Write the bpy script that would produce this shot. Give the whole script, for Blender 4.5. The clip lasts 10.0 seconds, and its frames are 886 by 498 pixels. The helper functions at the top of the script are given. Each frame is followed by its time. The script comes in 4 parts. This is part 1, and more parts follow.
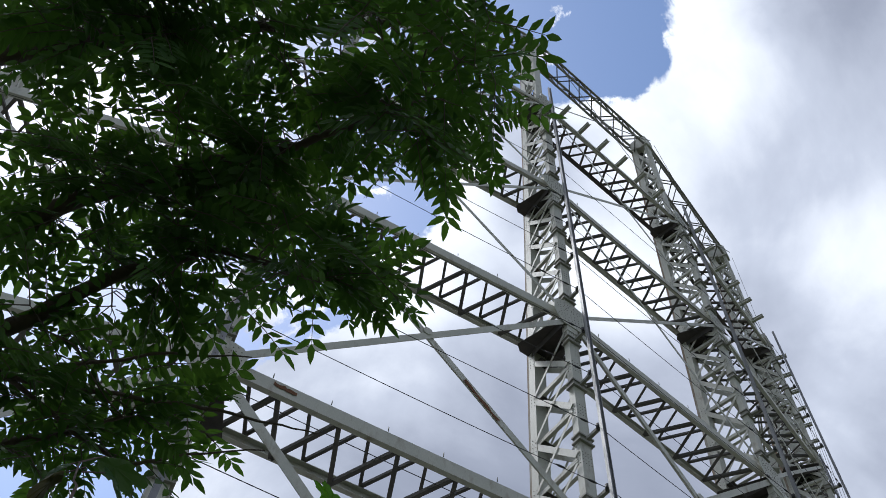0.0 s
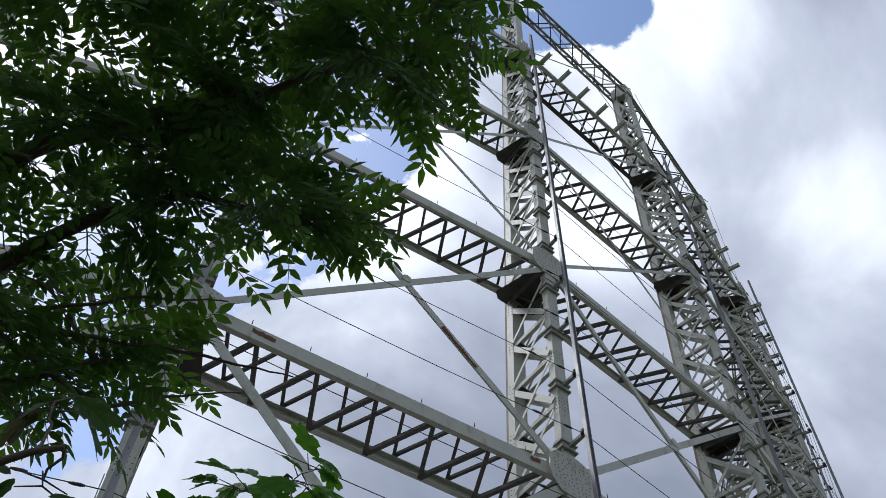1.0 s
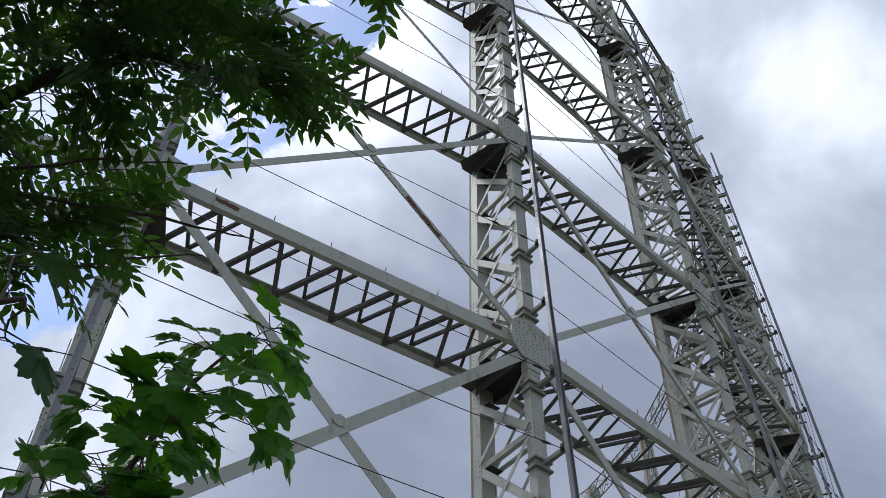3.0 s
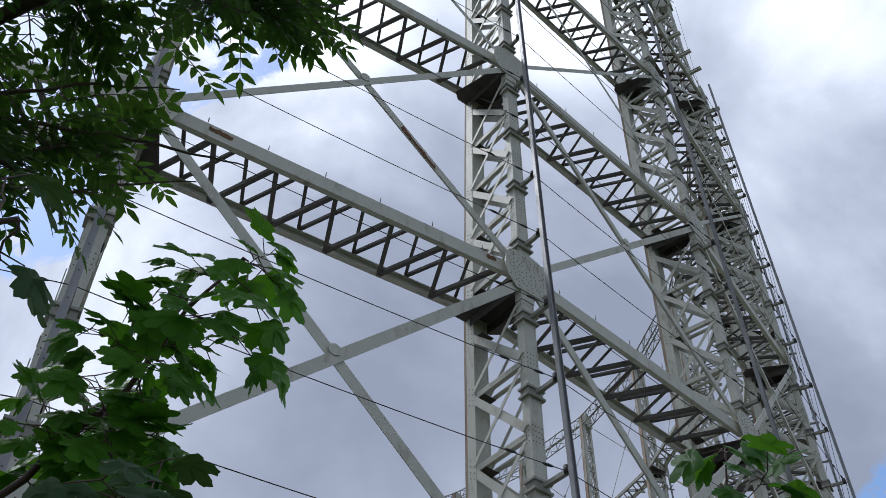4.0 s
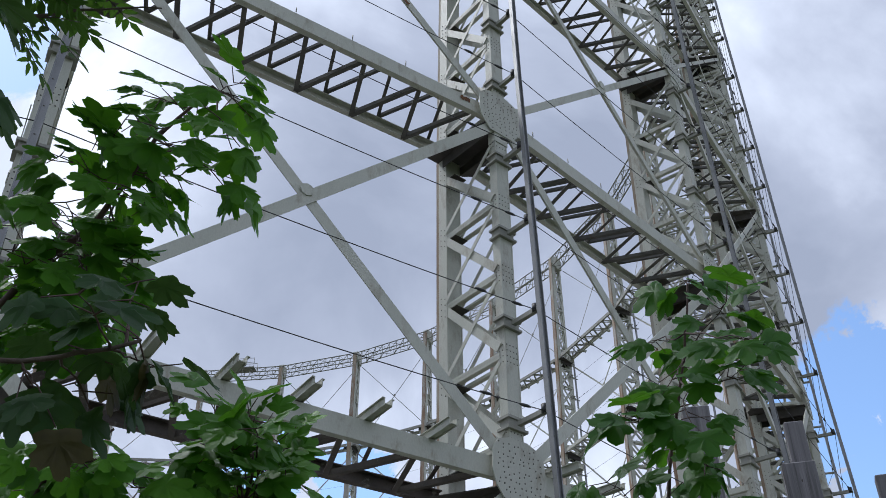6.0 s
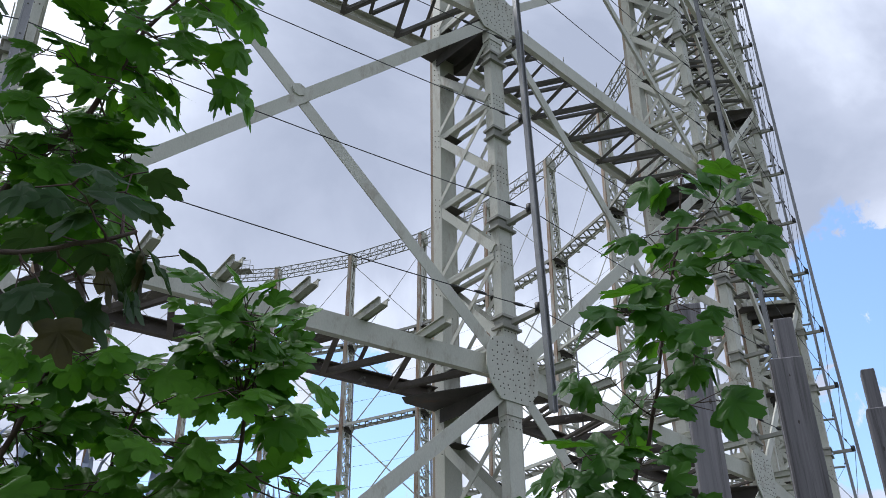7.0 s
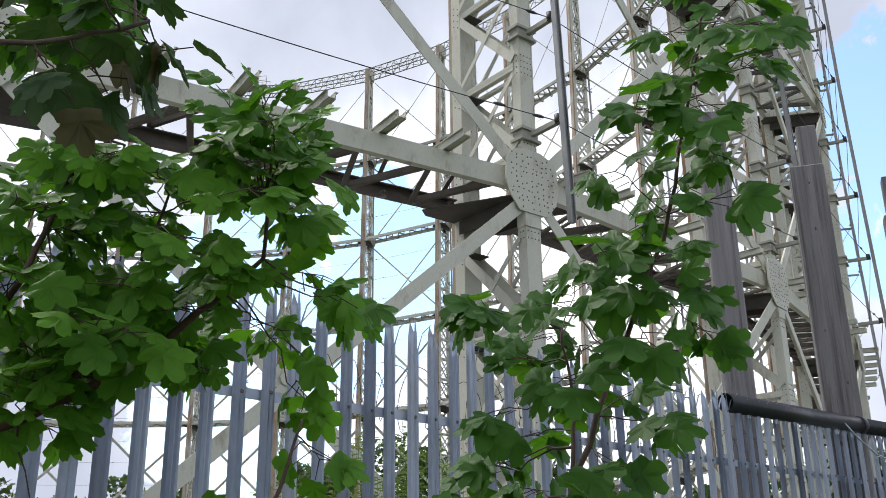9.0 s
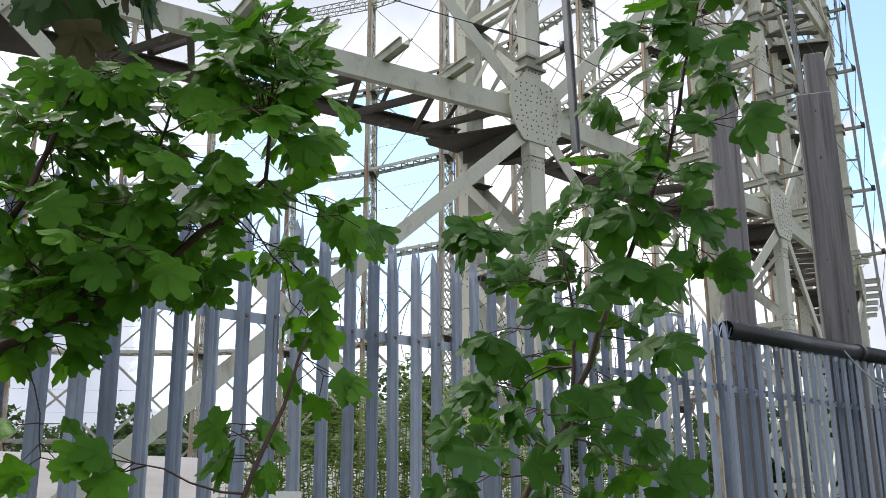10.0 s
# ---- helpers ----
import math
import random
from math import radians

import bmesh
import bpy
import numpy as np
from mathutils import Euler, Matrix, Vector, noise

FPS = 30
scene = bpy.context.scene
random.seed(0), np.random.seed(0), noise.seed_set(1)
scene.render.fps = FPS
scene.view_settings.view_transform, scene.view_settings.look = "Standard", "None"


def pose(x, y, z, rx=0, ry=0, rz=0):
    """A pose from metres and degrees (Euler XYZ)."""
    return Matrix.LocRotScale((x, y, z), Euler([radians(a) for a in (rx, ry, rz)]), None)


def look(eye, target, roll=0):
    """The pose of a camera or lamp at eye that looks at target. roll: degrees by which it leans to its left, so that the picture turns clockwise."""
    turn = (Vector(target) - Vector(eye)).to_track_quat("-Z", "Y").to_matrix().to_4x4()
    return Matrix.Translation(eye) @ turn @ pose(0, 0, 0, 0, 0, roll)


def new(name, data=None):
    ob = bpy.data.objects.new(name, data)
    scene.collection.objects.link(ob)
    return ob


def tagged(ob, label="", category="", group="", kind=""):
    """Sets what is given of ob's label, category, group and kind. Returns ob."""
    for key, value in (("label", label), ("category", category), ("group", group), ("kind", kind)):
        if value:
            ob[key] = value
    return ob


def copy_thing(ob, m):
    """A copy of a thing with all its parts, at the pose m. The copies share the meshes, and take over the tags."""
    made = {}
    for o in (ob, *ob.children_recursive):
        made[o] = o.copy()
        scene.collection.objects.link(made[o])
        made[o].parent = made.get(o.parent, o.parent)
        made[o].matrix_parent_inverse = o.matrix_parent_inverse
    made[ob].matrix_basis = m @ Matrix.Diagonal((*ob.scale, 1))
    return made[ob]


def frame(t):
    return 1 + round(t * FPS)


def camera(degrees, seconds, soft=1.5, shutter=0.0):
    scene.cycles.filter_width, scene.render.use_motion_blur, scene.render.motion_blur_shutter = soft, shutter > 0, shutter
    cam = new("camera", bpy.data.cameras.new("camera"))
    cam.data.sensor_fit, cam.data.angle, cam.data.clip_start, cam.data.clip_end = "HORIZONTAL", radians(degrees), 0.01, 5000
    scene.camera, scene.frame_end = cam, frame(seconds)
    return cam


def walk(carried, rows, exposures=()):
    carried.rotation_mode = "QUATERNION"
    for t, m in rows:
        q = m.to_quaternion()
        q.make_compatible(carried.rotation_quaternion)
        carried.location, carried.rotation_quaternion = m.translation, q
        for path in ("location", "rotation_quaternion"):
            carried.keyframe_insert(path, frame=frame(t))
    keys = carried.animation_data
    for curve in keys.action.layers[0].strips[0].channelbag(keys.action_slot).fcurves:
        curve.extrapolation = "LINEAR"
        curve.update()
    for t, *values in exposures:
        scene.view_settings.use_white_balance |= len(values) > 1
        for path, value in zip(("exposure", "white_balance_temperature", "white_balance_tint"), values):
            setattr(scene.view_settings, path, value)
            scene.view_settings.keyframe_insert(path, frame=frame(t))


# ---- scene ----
EYE = Vector((0.0, 0.0, 1.55))
cam = camera(49.6, 10.0, soft=0.7)
EXPOSURES = [(0.0, 0.15, 6050, 10), (3.0, 0.20, 6000, 10), (5.5, 0.45, 5950, 10), (7.5, 0.92, 6250, 10), (10.0, 1.25, 6800, 8)]
# seconds, yaw, pitch, roll, and the eye, which sinks as the camera tilts slowly down
TURNS = [
    (0.0, -1.93, 60.42, 5.75, -0.035, -0.005, 1.621),
    (0.5, -3.36, 59.18, 4.51, -0.029, -0.007, 1.613),
    (1.0, -4.79, 57.41, 3.63, -0.023, -0.009, 1.605),
    (1.5, -6.54, 55.42, 2.36, -0.018, -0.009, 1.598),
    (2.0, -7.75, 53.33, 1.45, -0.014, -0.009, 1.591),
    (2.5, -8.68, 51.75, 1.10, -0.010, -0.009, 1.584),
    (3.0, -8.80, 49.78, 0.74, -0.007, -0.008, 1.577),
    (4.5, -10.13, 43.73, 0.43, -0.001, -0.002, 1.557),
    (5.0, -11.20, 41.68, 0.19, 0.000, 0.000, 1.550),
    (5.5, -11.37, 39.15, -0.07, 0.001, 0.002, 1.543),
    (7.0, -11.84, 30.46, -0.73, 0.004, 0.009, 1.518),
    (7.5, -11.73, 27.69, -0.83, 0.004, 0.011, 1.509),
    (8.0, -10.97, 25.10, -0.54, 0.005, 0.013, 1.499),
    (8.5, -10.47, 22.01, -0.67, 0.006, 0.014, 1.488),
    (9.0, -10.42, 19.47, -0.72, 0.008, 0.015, 1.476),
    (9.5, -10.64, 16.95, -0.46, 0.009, 0.016, 1.463),
    (10.0, -10.15, 15.36, -0.55, 0.011, 0.016, 1.449)]


def stand(yaw, pitch, roll, *eye):
    y, p, eye = radians(yaw), radians(pitch), Vector(eye)
    ahead = Vector((-math.sin(y) * math.cos(p), math.cos(y) * math.cos(p), math.sin(p)))
    return look(eye, eye + ahead * 10, roll)


walk(cam, [(row[0], stand(*row[1:])) for row in TURNS], EXPOSURES)

# ---- world and sun ----
def toward(az, el):
    a, e = radians(az), radians(el)
    return Vector((-math.sin(a) * math.cos(e), math.cos(a) * math.cos(e), math.sin(e)))


SUN_AZ, SUN_EL = 48.0, 60.0
sun_data = bpy.data.lights.new("sun", "SUN")
sun_data.energy, sun_data.angle, sun_data.color = 1.6, radians(12), (1.0, 0.97, 0.92)
sun = new("sun", sun_data)
sun.matrix_world = look(toward(SUN_AZ, SUN_EL) * 100, (0, 0, 0))

world = bpy.data.worlds.new("cloudy_sky")
scene.world = world
world.use_nodes = True
wn, wl = world.node_tree.nodes, world.node_tree.links
wn.clear()


def wnode(kind, **values):
    n = wn.new(kind)
    for key, v in values.items():
        n.inputs[key].default_value = v
    return n


def wmath(op, a, b=0.0, c=None, clamp=False):
    n = wn.new("ShaderNodeMath")
    n.operation, n.use_clamp = op, clamp
    for i, v in enumerate((a, b, c)):
        if v is None:
            continue
        if isinstance(v, (int, float)):
            n.inputs[i].default_value = v
        else:
            wl.new(v, n.inputs[i])
    return n.outputs[0]


coords = wn.new("ShaderNodeTexCoord").outputs["Generated"]


def blob(az, el, inner, outer):
    """One towards the given heading, falling to nought between the two angles."""
    n = wn.new("ShaderNodeVectorMath")
    n.operation = "DOT_PRODUCT"
    wl.new(coords, n.inputs[0])
    n.inputs[1].default_value = toward(az, el)
    m = wn.new("ShaderNodeMapRange")
    m.interpolation_type = "SMOOTHSTEP"
    wl.new(n.outputs["Value"], m.inputs["Value"])
    m.inputs["From Min"].default_value, m.inputs["From Max"].default_value = math.cos(radians(outer)), math.cos(radians(inner))
    return m.outputs["Result"]


def wnoise(scale, detail, rough, warp=0.0):
    n = wnode("ShaderNodeTexNoise", Scale=scale, Detail=detail, Roughness=rough, Distortion=warp)
    wl.new(coords, n.inputs["Vector"])
    return n.outputs["Fac"]


sky = wn.new("ShaderNodeTexSky")
sky.sky_type, sky.sun_disc = "NISHITA", False
sky.sun_elevation, sky.sun_rotation = radians(SUN_EL), radians(-SUN_AZ)
sky.air_density, sky.dust_density, sky.ozone_density = 1.0, 0.6, 2.0
# gaps of blue between the clouds
gaps = None
for g in [(-18, 76, 3, 9.5), (-28, 71.5, 0.5, 5), (-39.5, 22, 2, 10.8), (-2, 18, 3, 11.5), (2, 12, 2, 10), (8.7, 64, 0.5, 6.5), (36, 59, 4, 20), (28, 46, 2, 10), (25, 70, 3, 12.5)]:
    v = blob(*g)
    gaps = v if gaps is None else wmath("MAXIMUM", gaps, v)
ragged = wmath("ADD", wmath("MULTIPLY_ADD", wnoise(6.0, 12.0, 0.68, 0.6), 1.4, -0.10), wmath("MULTIPLY", gaps, -0.95))
ragged = wmath("ADD", ragged, wmath("MULTIPLY", gaps, wmath("MULTIPLY_ADD", wnoise(15.0, 9.0, 0.62, 0.3), 4.4, -2.2)))
cover = wn.new("ShaderNodeMapRange")
cover.interpolation_type = "SMOOTHSTEP"
wl.new(ragged, cover.inputs["Value"])
cover.inputs["From Min"].default_value, cover.inputs["From Max"].default_value = -0.04, 0.20
# bright crowns and grey undersides
billow = wmath("MULTIPLY", wnoise(2.4, 10.0, 0.54, 0.5), 1.9)
bright = wmath("ADD", wmath("ADD", billow, wmath("MULTIPLY", wnoise(8.0, 7.0, 0.55, 0.4), 0.26)), -0.68)
for g, w in [((-36, 71, 2, 11), 0.40), ((-54, 57, 2, 10), 0.22), ((-46, 52, 1, 7), 0.24), ((46, 58, 6, 34), 0.50), ((9, 62, 1, 10), 0.50), ((20, 38, 3, 13), 0.10), ((2, 36, 3, 12), -0.12), ((-45, 21, 3, 14), 0.35), ((-12, 12, 10, 24), 0.28), ((-24, 60, 1, 7), 0.25), ((-48, 62, 6, 26), 0.10), ((-12, 40, 4, 16), -0.12), ((-32, 44, 3, 13), -0.10), ((-24, 64, 3, 13), 0.16), ((-16, 54, 3, 12), 0.10), ((-10, 32, 4, 14), -0.12)]:
    bright = wmath("ADD", bright, wmath("MULTIPLY", blob(*g), w))
tone = wn.new("ShaderNodeValToRGB")
wl.new(bright, tone.inputs["Fac"])
els = tone.color_ramp.elements
els[0].position, els[0].color = 0.15, (0.27, 0.295, 0.365, 1)
els[1].position, els[1].color = 1.0, (1.00, 1.02, 1.06, 1)
for at, c in ((0.40, (0.36, 0.385, 0.46, 1)), (0.68, (0.58, 0.61, 0.69, 1))):
    els.new(at).color = c
blue = wnode("ShaderNodeBackground", Strength=0.15)
wl.new(sky.outputs["Color"], blue.inputs["Color"])
cloud = wnode("ShaderNodeBackground", Strength=1.0)
wl.new(tone.outputs["Color"], cloud.inputs["Color"])
both = wn.new("ShaderNodeMixShader")
wl.new(cover.outputs["Result"], both.inputs["Fac"])
wl.new(blue.outputs[0], both.inputs[1])
wl.new(cloud.outputs[0], both.inputs[2])
wl.new(both.outputs[0], wn.new("ShaderNodeOutputWorld").inputs["Surface"])

# ---- materials ----
def surface(name, base, second, scale=3.0, rough=0.6, metal=0.0, bump=0.1, fine=40.0, spread=(0.35, 0.7), stain=None, stain_at=(0.62, 0.72), stain_scale=1.2, stretch=(1, 1, 1), per_object=0.0):
    """A painted, rusty or mineral surface: two tones, an optional stain, fine relief."""
    m = bpy.data.materials.new(name)
    m.use_nodes = True
    nt = m.node_tree
    n, l = nt.nodes, nt.links
    b = n["Principled BSDF"]
    b.inputs["Roughness"].default_value, b.inputs["Metallic"].default_value = rough, metal
    geo = n.new("ShaderNodeNewGeometry")
    mp = n.new("ShaderNodeMapping")
    mp.inputs["Scale"].default_value = stretch
    mp.inputs["Rotation"].default_value = (0.31, 0.23, 0.47)
    l.new(geo.outputs["Position"], mp.inputs["Vector"])

    def noise_of(sc, detail=6.0, r=0.6):
        t = n.new("ShaderNodeTexNoise")
        t.inputs["Scale"].default_value, t.inputs["Detail"].default_value, t.inputs["Roughness"].default_value = sc, detail, r
        l.new(mp.outputs["Vector"], t.inputs["Vector"])
        return t.outputs["Fac"]

    def ranged(v, lo, hi):
        r = n.new("ShaderNodeMapRange")
        l.new(v, r.inputs["Value"])
        r.inputs["From Min"].default_value, r.inputs["From Max"].default_value = lo, hi
        return r.outputs["Result"]

    def mixed(f, a, c):
        x = n.new("ShaderNodeMix")
        x.data_type = "RGBA"
        l.new(f, x.inputs["Factor"])
        for v, slot in ((a, x.inputs["A"]), (c, x.inputs["B"])):
            if isinstance(v, tuple):
                slot.default_value = (*v, 1)
            else:
                l.new(v, slot)
        return x.outputs["Result"]

    col = mixed(ranged(noise_of(scale), *spread), base, second)
    grain = noise_of(fine, 4.0)
    col = mixed(ranged(grain, 0.3, 1.6), col, tuple(0.6 * c for c in base))
    if stain:
        col = mixed(ranged(noise_of(stain_scale, 9.0, 0.7), *stain_at), col, stain)
    if per_object:
        info = n.new("ShaderNodeObjectInfo")
        h = n.new("ShaderNodeHueSaturation")
        l.new(col, h.inputs["Color"])
        r = n.new("ShaderNodeMapRange")
        l.new(info.outputs["Random"], r.inputs["Value"])
        r.inputs["To Min"].default_value, r.inputs["To Max"].default_value = 1 - per_object, 1 + per_object
        l.new(r.outputs["Result"], h.inputs["Value"])
        col = h.outputs["Color"]
    l.new(col, b.inputs["Base Color"])
    if bump:
        bp = n.new("ShaderNodeBump")
        bp.inputs["Strength"].default_value, bp.inputs["Distance"].default_value = bump, 0.01
        l.new(grain, bp.inputs["Height"])
        l.new(bp.outputs["Normal"], b.inputs["Normal"])
    return m


def leaf_material(name, top, second, under, glow):
    """A leaf: glossy top, light through the blade, each leaf a little different."""
    m = bpy.data.materials.new(name)
    m.use_nodes = True
    n, l = m.node_tree.nodes, m.node_tree.links
    b = n["Principled BSDF"]
    b.inputs["Roughness"].default_value = 0.5
    b.inputs["Specular IOR Level"].default_value = 0.19
    geo = n.new("ShaderNodeNewGeometry")
    mix = n.new("ShaderNodeMix")
    mix.data_type = "RGBA"
    l.new(geo.outputs["Random Per Island"], mix.inputs["Factor"])
    mix.inputs["A"].default_value, mix.inputs["B"].default_value = (*top, 1), (*second, 1)
    t = n.new("ShaderNodeTexNoise")
    t.inputs["Scale"].default_value, t.inputs["Detail"].default_value = 60, 5
    l.new(geo.outputs["Position"], t.inputs["Vector"])
    mottle = n.new("ShaderNodeMix")
    mottle.data_type = "RGBA"
    r = n.new("ShaderNodeMapRange")
    l.new(t.outputs["Fac"], r.inputs["Value"])
    r.inputs["From Min"].default_value, r.inputs["From Max"].default_value = 0.45, 0.9
    l.new(r.outputs["Result"], mottle.inputs["Factor"])
    l.new(mix.outputs["Result"], mottle.inputs["A"])
    mottle.inputs["B"].default_value = (*under, 1)
    l.new(mottle.outputs["Result"], b.inputs["Base Color"])
    bp = n.new("ShaderNodeBump")
    bp.inputs["Strength"].default_value, bp.inputs["Distance"].default_value = 0.3, 0.004
    l.new(t.outputs["Fac"], bp.inputs["Height"])
    l.new(bp.outputs["Normal"], b.inputs["Normal"])
    tr = n.new("ShaderNodeBsdfTranslucent")
    tr.inputs["Color"].default_value = (*glow, 1)
    ms = n.new("ShaderNodeMixShader")
    ms.inputs["Fac"].default_value = 0.33
    l.new(b.outputs[0], ms.inputs[1])
    l.new(tr.outputs[0], ms.inputs[2])
    l.new(ms.outputs[0], n["Material Output"].inputs["Surface"])
    return m


PAINT = surface("grey_green_paint", (0.49, 0.495, 0.425), (0.57, 0.565, 0.49), 1.4, 0.55, 0, 0.12, 55, stain=(0.24, 0.19, 0.13), stain_at=(0.54, 0.78), stain_scale=3.2, stretch=(1, 1, 0.4))
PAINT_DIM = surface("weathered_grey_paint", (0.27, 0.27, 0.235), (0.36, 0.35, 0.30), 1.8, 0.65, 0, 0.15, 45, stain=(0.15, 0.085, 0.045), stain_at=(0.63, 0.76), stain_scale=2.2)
# lattice undersides' shade is put into this dark tone; the stain is rust
SHADED = surface("shaded_lattice_paint", (0.085, 0.084, 0.078), (0.145, 0.135, 0.118), 2.0, 0.75, 0, 0.15, 45, stain=(0.11, 0.06, 0.035), stain_at=(0.62, 0.76), stain_scale=2.2)
# joint plates: near-black base stands for shade beneath them, the stain for rust
JOINT_SHADE = surface("shaded_rusty_plate", (0.055, 0.05, 0.045), (0.095, 0.085, 0.072), 2.5, 0.8, 0, 0.2, 30, stain=(0.13, 0.07, 0.04), stain_at=(0.6, 0.75))
RUSTY = surface("rusting_paint", (0.34, 0.27, 0.19), (0.22, 0.13, 0.075), 0.9, 0.75, 0, 0.25, 40, spread=(0.38, 0.58), stain=(0.36, 0.34, 0.29), stain_at=(0.47, 0.58), stain_scale=2.4, stretch=(1, 1, 0.2))
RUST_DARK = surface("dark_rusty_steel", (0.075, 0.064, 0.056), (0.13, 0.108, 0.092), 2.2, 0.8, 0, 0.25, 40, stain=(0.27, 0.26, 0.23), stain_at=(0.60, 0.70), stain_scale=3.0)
RUST = surface("orange_rust", (0.20, 0.085, 0.035), (0.12, 0.06, 0.035), 6, 0.9, 0, 0.4, 60)
RIVET = surface("rivet_heads", (0.11, 0.105, 0.09), (0.19, 0.18, 0.15), 5, 0.6, 0, 0.0)
STEEL = surface("dull_steel_rail", (0.22, 0.225, 0.23), (0.31, 0.31, 0.31), 2.0, 0.45, 0.5, 0.1, 60, stain=(0.13, 0.08, 0.05), stain_at=(0.64, 0.75))
WIRE = surface("dark_wire", (0.05, 0.05, 0.055), (0.09, 0.085, 0.08), 8, 0.6, 0.4, 0.0)
GALV = surface("galvanised_steel", (0.345, 0.395, 0.49), (0.44, 0.49, 0.585), 3.5, 0.48, 0.3, 0.02, 60, stain=(0.30, 0.32, 0.36), stain_at=(0.5, 0.75), stain_scale=6, stretch=(1, 1, 0.3), per_object=0.08)
TIMBER = surface("weathered_timber", (0.15, 0.142, 0.148), (0.265, 0.25, 0.258), 16, 0.85, 0, 0.7, 70, spread=(0.3, 0.72), stain=(0.075, 0.068, 0.068), stain_at=(0.53, 0.66), stain_scale=11, stretch=(1, 1, 0.035), per_object=0.1)
KNOT = surface("timber_knot", (0.07, 0.06, 0.055), (0.11, 0.095, 0.085), 30, 0.85)
PLASTIC = surface("black_plastic_pipe", (0.016, 0.018, 0.025), (0.026, 0.028, 0.036), 4, 0.35, 0, 0.05, 30)
CROWN = surface("dusty_concrete", (0.20, 0.19, 0.19), (0.27, 0.258, 0.26), 0.35, 0.85, 0, 0.2, 12, stain=(0.22, 0.21, 0.21), stain_at=(0.58, 0.75), stain_scale=0.5)
EARTH = surface("earth_and_grass", (0.055, 0.065, 0.025), (0.10, 0.085, 0.055), 0.6, 0.95, 0, 0.5, 8, stain=(0.05, 0.09, 0.02), stain_at=(0.45, 0.6))
CONCRETE = surface("old_concrete", (0.30, 0.29, 0.27), (0.38, 0.37, 0.34), 1.0, 0.9, 0, 0.3, 20, stain=(0.16, 0.15, 0.13), stain_at=(0.55, 0.75))
BARK = surface("brown_bark", (0.075, 0.055, 0.042), (0.13, 0.10, 0.08), 14, 0.85, 0, 0.5, 60)
STEM = surface("reddish_twig", (0.065, 0.038, 0.03), (0.105, 0.062, 0.045), 10, 0.7, 0, 0.2, 60)
WHITE = surface("white_sign_board", (0.78, 0.78, 0.76), (0.70, 0.70, 0.68), 5, 0.4, 0, 0.0)
BLACK = surface("black_print", (0.02, 0.02, 0.02), (0.03, 0.03, 0.03), 5, 0.5, 0, 0.0)
MAPLE = leaf_material("maple_leaf", (0.040, 0.130, 0.014), (0.110, 0.275, 0.022), (0.070, 0.165, 0.018), (0.13, 0.36, 0.018))
FIELD_MAPLE = leaf_material("field_maple_leaf", (0.024, 0.085, 0.014), (0.066, 0.175, 0.022), (0.045, 0.110, 0.019), (0.12, 0.33, 0.018))
WITHERED = leaf_material("withered_leaf", (0.065, 0.062, 0.022), (0.11, 0.09, 0.03), (0.06, 0.05, 0.025), (0.09, 0.08, 0.025))
ASH = leaf_material("ash_leaflet", (0.025, 0.068, 0.016), (0.05, 0.105, 0.024), (0.035, 0.07, 0.018), (0.11, 0.24, 0.026))
WEED = leaf_material("weed_leaf", (0.09, 0.16, 0.045), (0.15, 0.22, 0.065), (0.13, 0.18, 0.06), (0.24, 0.36, 0.07))
FAR_LEAF = leaf_material("wood_leaf", (0.045, 0.085, 0.035), (0.075, 0.12, 0.045), (0.055, 0.09, 0.04), (0.09, 0.15, 0.04))
SYCAMORE = leaf_material("sycamore_leaf", (0.022, 0.06, 0.02), (0.04, 0.09, 0.028), (0.04, 0.07, 0.03), (0.08, 0.16, 0.03))

# ---- helpers of the place ----
def mesh_of(name, bm, material):
    me = bpy.data.meshes.new(name)
    bm.to_mesh(me)
    bm.free()
    me.materials.append(material)
    return me


def part(name, bm, material, parent, label=""):
    ob = new(name, mesh_of(name, bm, material))
    ob.parent = parent
    return tagged(ob, label)


def thing(name, label, category, group="", kind="", m=None):
    ob = new(name)
    ob.empty_display_size = 0.2
    if m is not None:
        ob.matrix_world = m
    return tagged(ob, label, category, group, kind)


def bar(bm, a, b, w, h, up=(0, 0, 1)):
    """A square-edged bar from a to b, w across and h along up."""
    a, b, up = Vector(a), Vector(b), Vector(up)
    d = (b - a).normalized()
    side = d.cross(up)
    if side.length < 1e-4:
        side = d.cross(Vector((0, 1, 0)))
    side.normalize()
    top = side.cross(d).normalized()
    vs = [bm.verts.new(p + side * sx * w / 2 + top * sz * h / 2) for p in (a, b) for sx, sz in ((-1, -1), (1, -1), (1, 1), (-1, 1))]
    for f in ((3, 2, 1, 0), (4, 5, 6, 7), (0, 1, 5, 4), (1, 2, 6, 5), (2, 3, 7, 6), (3, 0, 4, 7)):
        bm.faces.new([vs[i] for i in f])


def box(bm, x0, x1, y0, y1, z0, z1):
    bar(bm, ((x0 + x1) / 2, y0, (z0 + z1) / 2), ((x0 + x1) / 2, y1, (z0 + z1) / 2), x1 - x0, z1 - z0)


def angle_bar(bm, a, b, w, t, up=(0, 0, 1)):
    """An L-shaped rolled section."""
    a, b, up = Vector(a), Vector(b), Vector(up)
    d = (b - a).normalized()
    side = d.cross(up).normalized()
    top = side.cross(d).normalized()
    bar(bm, a, b, w, t, up)
    o = side * (w / 2 - t / 2) + top * (w / 2)
    bar(bm, a + o, b + o, t, w - t, up)


